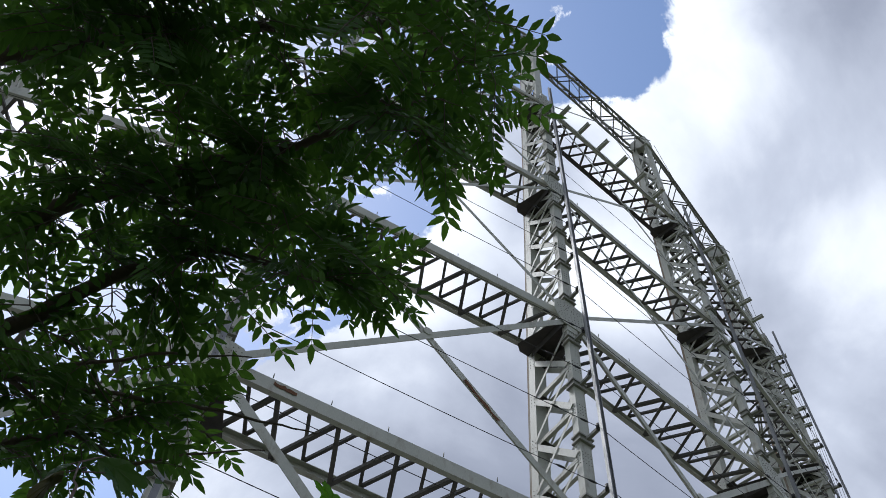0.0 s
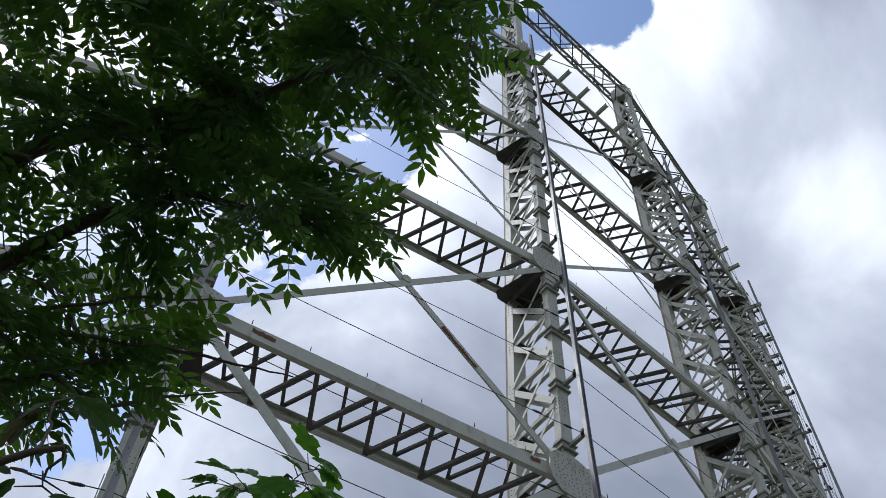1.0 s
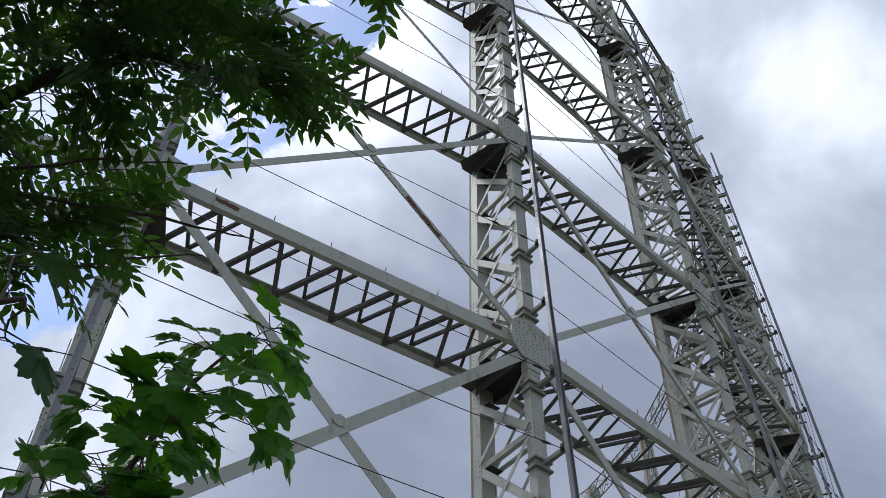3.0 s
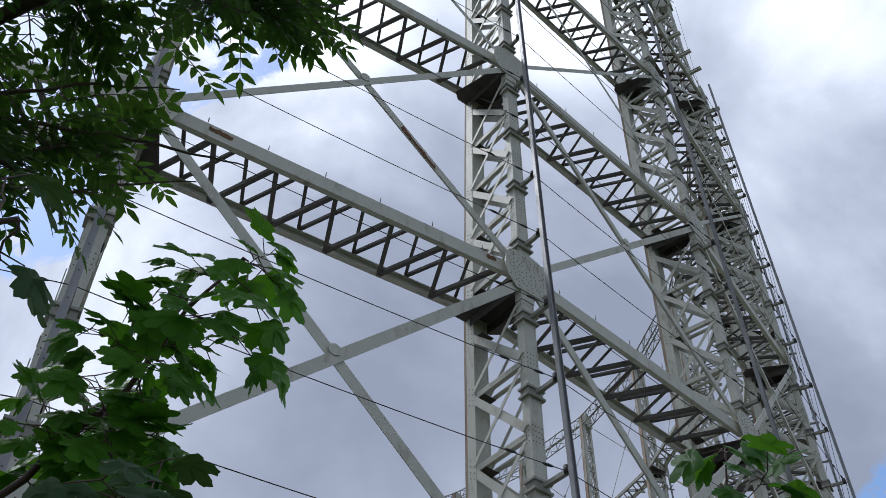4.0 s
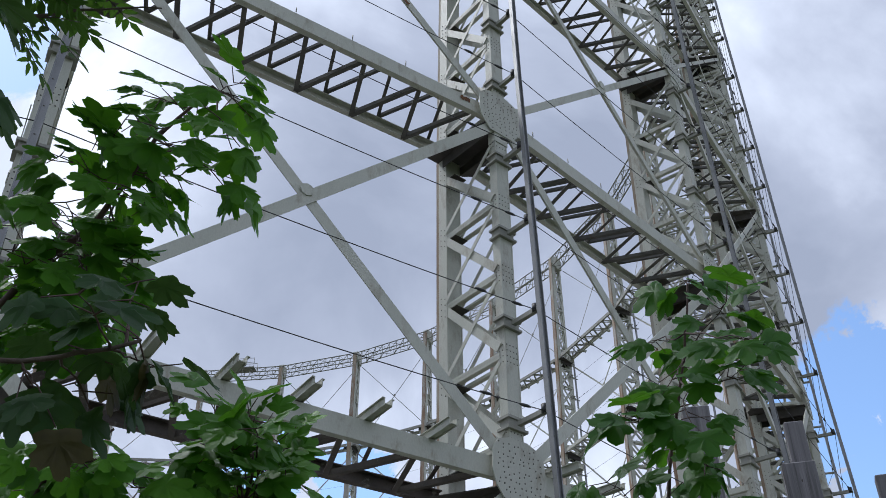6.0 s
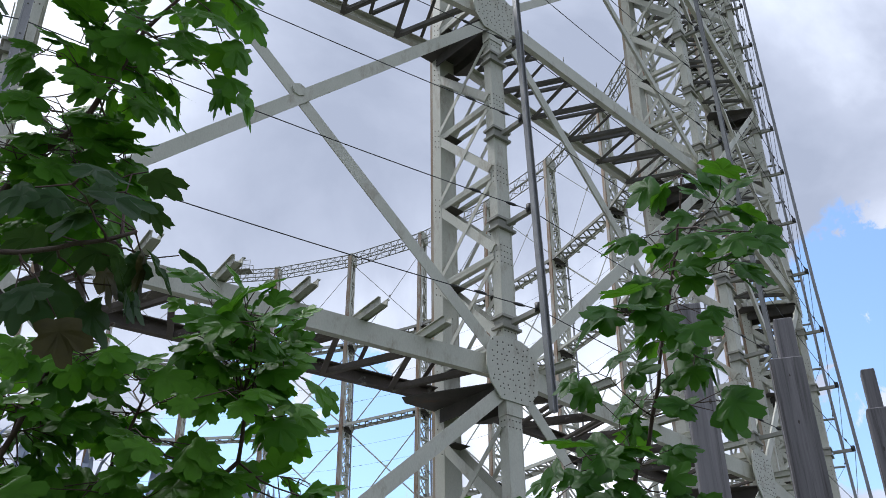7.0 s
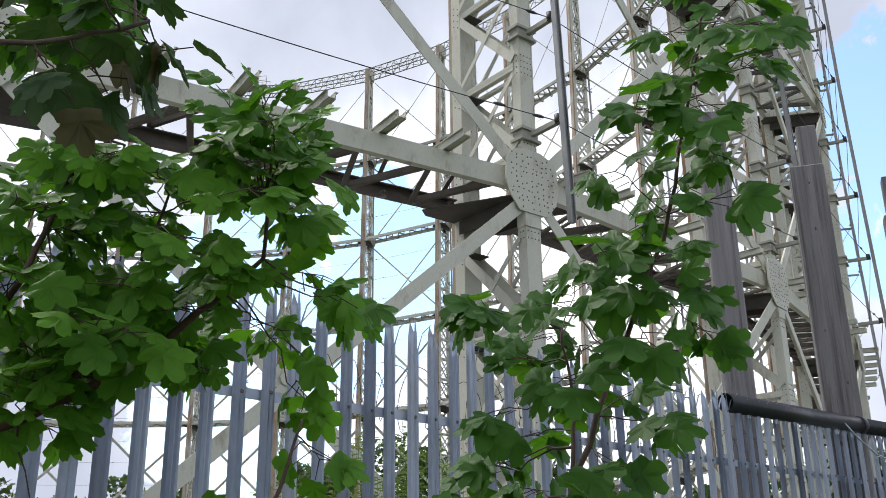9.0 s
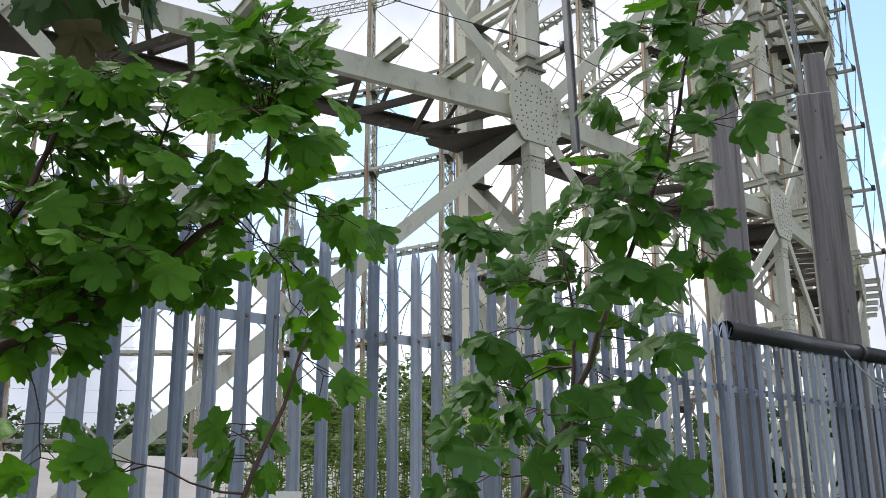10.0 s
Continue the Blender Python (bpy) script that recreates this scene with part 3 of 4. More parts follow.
# ---- ground, tank and crown ----
def sheet(name, material, label, category, rings):
    """A round sheet of rings (radius, height) about the gasholder's axis."""
    bm = bmesh.new()
    prev, n = None, 96
    for r, z in rings:
        if r == 0:
            cur = [bm.verts.new((0, 0, z))] * n
        else:
            cur = [bm.verts.new((r * math.cos(k * math.tau / n), r * math.sin(k * math.tau / n), z)) for k in range(n)]
        if prev:
            for k in range(n):
                vs = [prev[k], prev[(k + 1) % n], cur[(k + 1) % n], cur[k]]
                uniq = list(dict.fromkeys(vs))
                if len(uniq) > 2:
                    bm.faces.new(uniq).smooth = True
        prev = cur
    bmesh.ops.recalc_face_normals(bm, faces=bm.faces[:])
    ob = new(name, mesh_of(name, bm, material))
    ob.location = CENTRE
    return tagged(ob, label, category, kind="structure")


bm = bmesh.new()
bmesh.ops.create_grid(bm, x_segments=60, y_segments=60, size=1500)
for v in bm.verts:
    v.co.z = -0.02 + (0.02 * noise.noise(v.co * 0.1) if v.co.length < 60 else 0)
ground = tagged(new("ground", mesh_of("ground", bm, EARTH)), "rough earth and grass round the gasholder", "ground", kind="structure")
R_IN = RADIUS - 2.6
sheet("tank_wall", CONCRETE, "low concrete rim wall of the gasholder tank", "wall", [(R_IN + 0.6, 0.0), (R_IN + 0.6, 1.0), (R_IN + 0.1, 1.05), (R_IN + 0.1, 0.0)])
sheet("holder_crown", CROWN, "dusty pale domed crown of the sunken gasholder", "gasholder", [(R_IN - 0.3, 0.1), (R_IN - 0.3, 1.35), (R_IN - 4, 1.75), (R_IN * 0.75, 2.6), (R_IN * 0.5, 3.5), (R_IN * 0.25, 4.1), (0, 4.3)])

# ---- palisade fence ----
ALONG = Vector((0.836, 0.549, 0)).normalized()
ACROSS = Vector((-ALONG.y, ALONG.x, 0))
FENCE = Vector((1.254, 5.494, 0))
PITCH = 0.155
PALE_TOP = 2.89
fence = thing("palisade_fence", "galvanised steel palisade fence with split spiked pale tops", "fence")
fence.matrix_world = Matrix.Translation(FENCE) @ Matrix.Rotation(math.atan2(ALONG.y, ALONG.x), 4, "Z")


def pale_mesh():
    """A W-shaped pale with three points, the side ones bent outwards."""
    bm = bmesh.new()
    prof = [(-0.038, 0.012), (-0.027, -0.006), (-0.011, -0.014), (0.0, -0.006), (0.011, -0.014), (0.027, -0.006), (0.038, 0.012)]
    zs = [(0.05, 1.0, 0.0), (PALE_TOP - 0.22, 1.0, 0.0), (PALE_TOP - 0.16, 0.98, 0.0)]
    rows = []
    for z, w, o in zs:
        rows.append([bm.verts.new((x * w, y - o, z)) for x, y in prof])
    for r0, r1 in zip(rows, rows[1:]):
        for i in range(6):
            bm.faces.new((r0[i], r0[i + 1], r1[i + 1], r1[i]))
    last = rows[-1]
    # three tongues
    for i0, i1, lean, side, top in ((0, 2, -0.02, 0.008, 0.0), (2, 4, 0.0, -0.004, 0.03), (4, 6, 0.09, 0.032, -0.02)):
        base = last[i0:i1 + 1]
        mid = [bm.verts.new((v.co.x * 0.85 + side * 0.5, v.co.y - lean * 0.3, PALE_TOP - 0.07)) for v in (base[0], base[-1])]
        c = sum((v.co for v in base), Vector()) / len(base)
        tip = bm.verts.new((c.x + side, c.y - lean, PALE_TOP + top))
        bm.faces.new((*base, mid[1], mid[0]))
        bm.faces.new((mid[0], mid[1], tip))
    ext = bmesh.ops.solidify(bm, geom=bm.faces[:], thickness=0.003)
    return mesh_of("pale", bm, GALV)


pale = pale_mesh()
bolt_bm = bmesh.new()
rivet(bolt_bm, (0, -0.014, 2.355), (0, -1, 0), 0.011)
bolt = mesh_of("bolt", bolt_bm, RIVET)
S0, S1 = -46, 150
fence_rnd = random.Random(14)
for i in range(S0, S1):
    ob = new("pale", pale)
    ob.parent = fence
    ob.location = (i * PITCH + 0.03, -0.03, fence_rnd.uniform(-0.012, 0.012))
    ob.rotation_euler = (0, fence_rnd.uniform(-0.006, 0.006), fence_rnd.uniform(-0.05, 0.05))
    if abs(i) < 45:
        bo = new("bolt", bolt)
        bo.parent = ob
for z in (2.355, 0.5):
    bm = bmesh.new()
    bar(bm, (S0 * PITCH, 0, z), (S1 * PITCH, 0, z), 0.006, 0.05)
    bar(bm, (S0 * PITCH, 0.024, z + 0.022), (S1 * PITCH, 0.024, z + 0.022), 0.05, 0.006)
    part("rail", bm, GALV, fence)
for i in range(-3, 9):
    bm = bmesh.new()
    x = i * 18 * PITCH + 0.03
    bar(bm, (x, 0.06, 0), (x, 0.06, PALE_TOP - 0.45), 0.066, 0.006, (0, 1, 0))
    bar(bm, (x, 0.1, 0), (x, 0.1, PALE_TOP - 0.45), 0.006, 0.08, (0, 1, 0))
    bar(bm, (x, 0.14, 0), (x, 0.14, PALE_TOP - 0.45), 0.066, 0.006, (0, 1, 0))
    part("post", bm, GALV, fence)

# black pipe over the pales, from where the fence passes the timber posts
pipe = thing("fence_pipe", "black plastic pipe laid along the tops of the pales", "pipe")
P0 = 2.66
pipe.matrix_world = fence.matrix_world @ Matrix.Translation((P0, 0, PALE_TOP)) @ Matrix.Rotation(-0.026, 4, "Y") @ Matrix.Translation((-P0, 0, -PALE_TOP))
bm = bmesh.new()
n = 20
ro, ri = 0.074, 0.066
for x0, x1 in ((P0, P0 + 2.35), (P0 + 2.37, P0 + 7.5)):
    loops = []
    for x, r in ((x0, ri), (x0, ro), (x1, ro), (x1, ri)):
        loops.append([bm.verts.new((x, r * math.cos(k * math.tau / n) - 0.03, PALE_TOP - 0.08 + r * math.sin(k * math.tau / n))) for k in range(n)])
    loops.append(loops[0])
    for a, b in zip(loops, loops[1:]):
        for k in range(n):
            bm.faces.new((a[k], a[(k + 1) % n], b[(k + 1) % n], b[k])).smooth = True
bmesh.ops.recalc_face_normals(bm, faces=bm.faces[:])
part("tube", bm, PLASTIC, pipe)
bm = bmesh.new()
tube(bm, [(P0 + 2.33, -0.03, PALE_TOP - 0.08), (P0 + 2.41, -0.03, PALE_TOP - 0.08)], [0.082, 0.082], 20)
part("joint_sleeve", bm, PLASTIC, pipe)


# ---- weathered timber posts ----
def timber_post(az, dist, w, top, rear_w, rear_top, rear_off, label):
    p = EYE + toward(az, 0) * dist
    post = thing("timber_post", label, "post", "timber posts behind the fence")
    post.matrix_world = Matrix.Translation((p.x, p.y, 0)) @ Matrix.Rotation(radians(az + 6), 4, "Z")
    bm = bmesh.new()
    box(bm, -w / 2, w / 2, -0.11, 0.11, 0, top)
    bmesh.ops.bevel(bm, geom=bm.edges[:], offset=0.012, segments=1, affect="EDGES")
    front = part("front_timber", bm, TIMBER, post)
    if rear_w:
        bm = bmesh.new()
        box(bm, rear_off - rear_w / 2, rear_off + rear_w / 2, 0.115, 0.3, 0, rear_top)
        bmesh.ops.bevel(bm, geom=bm.edges[:], offset=0.01, segments=1, affect="EDGES")
        part("rear_timber", bm, TIMBER, post)
    rnd = random.Random(int(az * -10))
    for i in range(9):
        bm = bmesh.new()
        x, z, r = rnd.uniform(-w / 2 + 0.05, w / 2 - 0.05), rnd.uniform(2.3, top - 0.1), rnd.uniform(0.006, 0.014)
        plate(bm, [(x + r * math.cos(k * math.tau / 8), -0.11, z + 2.0 * r * math.sin(k * math.tau / 8)) for k in range(8)], 0.003, (0, -1, 0))
        part("knot", bm, KNOT, front)
    return post


timber_post(-27.6, 8.9, 0.26, 5.83, 0, 0, 0, "tall weathered grey timber post behind the fence")
timber_post(-32.9, 10.0, 0.33, 5.58, 0.20, 6.13, 0.07, "doubled weathered grey timber post with a stepped top")
timber_post(-37.4, 10.6, 0.30, 5.11, 0.14, 5.63, -0.02, "doubled weathered grey timber post with a narrow upper piece")

# ---- foliage ----
LOBES = ((90, 0.67), (83, 0.62), (77, 0.61), (70, 0.50), (63, 0.42), (57, 0.47), (50, 0.58), (43, 0.59), (35, 0.64), (27, 0.58), (19, 0.56), (11, 0.42), (4, 0.37), (-5, 0.42), (-13, 0.44), (-23, 0.47), (-37, 0.38), (-58, 0.30), (-80, 0.24))


def maple_leaf(bm, base, out, up, size, rnd):
    """A five-lobed, toothed leaf: a cupped blade with ribs, drooping at the tip."""
    out = out.normalized()
    side = out.cross(up).normalized()
    nrm = side.cross(out).normalized()
    droop, cup, twist = rnd.uniform(0.1, 0.7), rnd.uniform(-0.25, 0.35), rnd.uniform(-0.25, 0.25)
    wide = rnd.uniform(0.88, 1.1)

    def spot(x, y, ridge):
        return base + (out * y + side * x * wide + nrm * (ridge - droop * 0.4 * y * y + cup * x * x + twist * x * y)) * size

    hub = bm.verts.new(spot(0, 0.27, 0))
    loop, inner = [], []
    full = list(LOBES) + [(180 - a, r) for a, r in LOBES[:0:-1]]
    for a, r in full:
        r *= rnd.uniform(0.93, 1.06)
        x, y = r * math.cos(radians(a)), 0.27 + r * math.sin(radians(a))
        loop.append(bm.verts.new(spot(x, y, -0.03 * (r > 0.45))))
        k = 0.5 if r > 0.36 else 0.62
        inner.append(bm.verts.new(spot(x * k, 0.27 + (y - 0.27) * k, 0.065 if r < 0.46 else -0.01)))
    n = len(loop)
    for i in range(n):
        j = (i + 1) % n
        bm.faces.new((hub, inner[i], inner[j])).smooth = True
        bm.faces.new((inner[i], loop[i], loop[j], inner[j])).smooth = True


def leaflet(bm, base, out, up, length, width, rnd):
    out = out.normalized()
    side = out.cross(up).normalized()
    nrm = side.cross(out).normalized()
    fold, bend = rnd.uniform(0.05, 0.4), rnd.uniform(-0.1, 0.35)
    spine = [bm.verts.new(base + (out * t - nrm * bend * t * t * 0.5) * length) for t in (0, 0.35, 0.7, 1.0)]
    for s in (-1, 1):
        e = [bm.verts.new(base + (out * t - nrm * bend * t * t * 0.5) * length + (side * s + nrm * fold) * width * w) for t, w in ((0.3, 0.5), (0.68, 0.38))]
        bm.faces.new((spine[0], spine[1], e[0]) if s > 0 else (spine[1], spine[0], e[0]))
        bm.faces.new((spine[1], spine[2], e[1], e[0]) if s > 0 else (spine[2], spine[1], e[0], e[1]))
        bm.faces.new((spine[2], spine[3], e[1]) if s > 0 else (spine[3], spine[2], e[1]))


def pinnate_leaf(leaf_bm, twig_bm, base, out, up, length, rnd):
    """A feathered leaf: a thin stalk with pairs of leaflets and one at the tip."""
    out = out.normalized()
    side = out.cross(up).normalized()
    nrm = side.cross(out).normalized()
    n = rnd.choice((4, 5, 5, 6))
    sag = rnd.uniform(0.1, 0.5)
    spot = lambda t: base + (out * t - Vector((0, 0, 1)) * sag * t * t * 0.5) * length
    tube(twig_bm, [spot(0), spot(0.5), spot(1)], [0.0022, 0.0018, 0.001], 3, False)
    for i in range(n):
        t = 0.25 + 0.68 * i / (n - 1)
        for s in (-1, 1):
            d = side * s * 0.9 + out * rnd.uniform(0.35, 0.7) - Vector((0, 0, 1)) * rnd.uniform(0, 0.35)
            leaflet(leaf_bm, spot(t), d, nrm, length * rnd.uniform(0.28, 0.38), length * 0.13, rnd)
    leaflet(leaf_bm, spot(1), out - Vector((0, 0, 1)) * sag, nrm, length * 0.36, length * 0.13, rnd)


def wander(a, b, n, amount, rnd):
    pts = [a.lerp(b, i / n) for i in range(n + 1)]
    for p in pts[1:-1]:
        p += Vector((rnd.uniform(-1, 1), rnd.uniform(-1, 1), rnd.uniform(-1, 1))) * amount
    return pts


def aim(az, el, d):
    high = min(max((el - 15) / 45, 0), 1)
    return Vector((0, 0, 1.45 + 0.17 * high)) + toward(az, el - 0.83 * high) * d


def clumps(places, wide, high, twigs):
    """Clumps of foliage alike in size, at (bearing, height angle)."""
    return [(az, el, wide, high, twigs) for az, el in places]


def spray(mass, dist, limbs, twig_bm, leaf_fn, rnd, per_twig, spread, facing=0.6):
    """Twigs from the nearest limb into a clump of foliage (bearing, height angle, half-widths, twigs), with leaves near their tips."""
    az, el, ra, re, twigs = mass
    for _ in range(twigs):
        a, r = rnd.uniform(0, math.tau), math.sqrt(rnd.random())
        tip = aim(az + ra * r * math.cos(a) / max(0.3, math.cos(radians(el))), el + re * r * math.sin(a), dist * rnd.uniform(0.88, 1.14))
        near = sorted(limbs, key=lambda q: (q - tip).length)
        root = near[min(len(near) - 1, rnd.randint(0, 3))]
        span = (tip - root).length
        pts = wander(root, tip, 5, 0.045 * span, rnd)
        r0 = 0.002 + 0.004 * min(1, span)
        tube(twig_bm, pts, [r0, r0 * 0.85, r0 * 0.7, r0 * 0.6, r0 * 0.5, 0.0013], 4, False)
        along = (pts[-1] - pts[-3]).normalized()
        side0 = along.cross(Vector((0, 0, 1))).normalized()
        open_side = -toward(az, 0)  # leaves turn to the open path
        for j in range(per_twig):
            p = tip - along * min(span * 0.8, spread * (j // 2) * rnd.uniform(0.8, 1.2) / max(1, per_twig // 2))
            s = -1 if j % 2 else 1
            d = along * rnd.uniform(0.1, 0.9) + side0 * s * rnd.uniform(0.4, 1.0) + Vector((rnd.uniform(-0.4, 0.4), rnd.uniform(-0.4, 0.4), rnd.uniform(-0.5, 0.25)))
            up = open_side * facing + Vector((rnd.uniform(-0.6, 0.6), rnd.uniform(-0.6, 0.6), 0.75))
            leaf_fn(p, d.normalized(), up, twig_bm, rnd)


def limb(parent, points, r0, r1, rnd, samples, material=BARK, name="branch"):
    bm = bmesh.new()
    pts = []
    for a, b in zip(points, points[1:]):
        pts += wander(a, b, 5, 0.02 * (b - a).length, rnd)[:-1]
    pts.append(points[-1])
    samples += pts[len(pts) // 4:]
    tube(bm, pts, [r0 + (r1 - r0) * i / (len(pts) - 1) for i in range(len(pts))], 8)
    return part(name, bm, material, parent)


# the ash tree that hangs over the path
ash = thing("ash_tree", "dark leafy ash tree overhanging from beside the path", "tree")
ash_rnd = random.Random(21)
ash_limbs = []
trunk_foot = Vector((-3.6, 1.2, 0))
trunk_top = Vector((-3.3, 1.4, 4.6))
limb(ash, [trunk_foot, Vector((-3.5, 1.3, 2.4)), trunk_top], 0.14, 0.09, ash_rnd, [], name="trunk")
limb(ash, [Vector((-3.5, 1.3, 2.6)), aim(40.4, 51.1, 3.4), aim(38.4, 54.6, 3.3), aim(31, 60.5, 3.2), aim(20.8, 64.8, 3.1), aim(5, 70, 3.1)], 0.045, 0.007, ash_rnd, ash_limbs)
limb(ash, [Vector((-3.5, 1.3, 2.2)), aim(36, 47.0, 3.3), aim(30.9, 53.1, 3.2), aim(23.8, 57.4, 3.1), aim(12, 58.0, 3.0)], 0.04, 0.006, ash_rnd, ash_limbs)
limb(ash, [trunk_top, aim(48, 62, 3.5), aim(38, 68, 3.3), aim(10, 74, 3.2)], 0.05, 0.007, ash_rnd, ash_limbs)
limb(ash, [Vector((-3.5, 1.3, 2.0)), aim(32, 42, 3.2), aim(24, 47, 3.0)], 0.03, 0.005, ash_rnd, ash_limbs)
# bare twigs below the leaves
for bare in ([aim(24.5, 50.6, 3.0), aim(16.2, 52.6, 3.0)], [aim(22.4, 44.7, 3.0), aim(18.2, 46.5, 3.0), aim(12.4, 48.0, 3.0)], [aim(19.8, 49.0, 3.0), aim(13.7, 49.4, 3.0), aim(8.5, 49.6, 3.0)]):
    limb(ash, [aim(33, 46, 3.1)] + bare, 0.008, 0.002, ash_rnd, [], name="bare_twig")
ash_leaves, ash_twigs = bmesh.new(), bmesh.new()


def ash_leaf(p, d, up, tb, rnd):
    pinnate_leaf(ash_leaves, tb, p, d, up, rnd.uniform(0.14, 0.22), rnd)


ASH_HIGH = [(50.6, 60.9, 2.6, 1.8, 9), (41.2, 65.0, 2.8, 1.8, 6), (28.7, 70.2, 2.8, 1.8, 3), (11.4, 73.7, 2.1, 1.4, 2), (-1.6, 74.7, 1.1, 0.5, 2), (-5.2, 70.7, 1.0, 1.1, 3), (7.7, 69.3, 2.5, 1.1, 3), (20.4, 67.1, 2.5, 1.1, 2), (33.3, 63.2, 2.8, 1.1, 3), (5.1, 67.4, 1.8, 0.5, 3), (55, 68, 4, 3, 16), (30, 75, 5, 2, 9), (2, 79, 4, 2, 6), (21.8, 68.7, 2.2, 1.2, 2), (35.2, 57.7, 2.2, 1.3, 3), (27.5, 59.1, 2.2, 1.3, 4), (30.2, 55.1, 2.2, 1.3, 3), (26.2, 62.4, 2.2, 1.3, 4)]
ASH_MID = [(42.8, 57.5, 2.5, 0.8, 2), (29.7, 58.8, 2.8, 0.8, 4), (38.2, 54.0, 2.1, 0.8, 2), (19.2, 61.0, 2.5, 0.8, 5), (10.8, 59.9, 1.4, 0.5, 3), (4.7, 58.8, 0.6, 0.4, 1), (17.2, 57.6, 1.4, 0.5, 3), (28.4, 54.7, 1.8, 0.6, 3), (7.0, 59.1, 1.0, 0.4, 2), (17.6, 55.0, 0.7, 0.4, 1), (20.5, 64.1, 2.4, 0.8, 4)]
ASH_LOW = [(33.6, 49.7, 1.8, 0.6, 2), (27.4, 50.0, 1.8, 0.6, 2), (30.7, 45.9, 1.6, 0.8, 3), (25.0, 46.7, 1.7, 0.6, 2), (27.0, 43.0, 2.0, 0.6, 3), (21.0, 45.4, 1.0, 0.5, 2), (18.2, 47.9, 0.6, 0.4, 1), (22.5, 51.2, 1.2, 0.6, 1), (36, 45.4, 2, 2, 6)]
ASH_EDGE = [(-0.3, 72.1, 1.0, 0.8, 1), (-4.2, 68.6, 0.8, 0.5, 2), (1.3, 66.7, 0.9, 0.4, 2), (46, 65, 2, 1, 1), (39.0, 52.2, 1.4, 0.6, 1), (25.3, 49.9, 1.0, 0.5, 1), (27.4, 47.1, 1.2, 0.6, 2), (20.2, 49.4, 0.7, 0.5, 2), (8.0, 58.5, 0.8, 0.4, 2), (35.3, 69.5, 1.4, 0.8, 2)]
ASH_FILL = [(13.6, 69.3, 1.4, 0.8, 2), (14.5, 66.3, 1.4, 0.8, 1), (34.9, 61.5, 1.4, 0.8, 1), (33.1, 64.0, 1.4, 0.8, 2), (43.4, 56.4, 1.4, 0.8, 1), (39.4, 57.3, 1.4, 0.8, 1), (42.7, 65.7, 1.4, 0.8, 1), (41.8, 58.5, 1.2, 0.7, 1), (36.9, 60.9, 1.2, 0.7, 1), (30.5, 59.9, 1.2, 0.7, 1), (37.5, 57.0, 1.2, 0.7, 1)]
for mass in ASH_HIGH + ASH_MID + ASH_LOW + ASH_EDGE + ASH_FILL:
    spray(mass, 3.1, ash_limbs, ash_twigs, ash_leaf, ash_rnd, 6, 0.34, 0.25)
tagged(part("crown", ash_leaves, ASH, ash, "dark green feathered leaves"), kind="stuff")
tagged(part("twigwork", ash_twigs, BARK, ash), kind="stuff")


# maples: one beside the path, one rising before the fence
def maple(label, clumps, dist, stems, seed, blade, sizes, per_twig, spread):
    tree = thing("maple_tree", label, "tree")
    rnd = random.Random(seed)
    spots = []
    for pts, r0, r1 in stems:
        limb(tree, pts, r0, r1, rnd, spots, STEM)
    twigs = bmesh.new()
    count = [0]
    rest = bmesh.new()

    def one(p, d, up, tb, rnd):
        stalk = p + d * rnd.uniform(0.03, 0.075)
        tube(tb, [p, stalk], [0.0018, 0.0012], 3, False)
        size = rnd.uniform(*sizes)
        count[0] += 1
        if count[0] <= 280:
            bm = bmesh.new()
            maple_leaf(bm, stalk, d + Vector((0, 0, -0.3)), up, size, rnd)
            part("leaf", bm, blade, tree)
        else:
            maple_leaf(rest, stalk, d + Vector((0, 0, -0.3)), up, size, rnd)

    for mass in clumps:
        spray(mass, dist, spots, twigs, one, rnd, per_twig, spread, 1.0)
    if len(rest.faces):
        tagged(part("crown", rest, blade, tree, "fresh green lobed leaves"), kind="stuff")
    else:
        rest.free()
    tagged(part("twigwork", twigs, STEM, tree), kind="stuff")
    return tree


LEFT_HIGH = (clumps([(5.1, 45.5), (5.4, 44.0), (7.9, 44.0), (5.3, 42.1), (4.1, 39.9), (10.6, 43.0), (13.2, 41.7), (14.6, 40.1), (16.1, 38.9), (8.1, 39.1), (9.6, 37.5)], 0.5, 0.35, 1)
    + clumps([(11.6, 39.9), (9.4, 40.7), (12.2, 38.5), (17.3, 35.5), (15.0, 36.4), (12.6, 36.0), (16.4, 33.6), (11.3, 34.4), (10.1, 33.2), (14.2, 33.8), (16.4, 31.8), (12.7, 32.3), (13.9, 30.7), (11.1, 30.6), (15.1, 29.3)], 0.7, 0.45, 2))
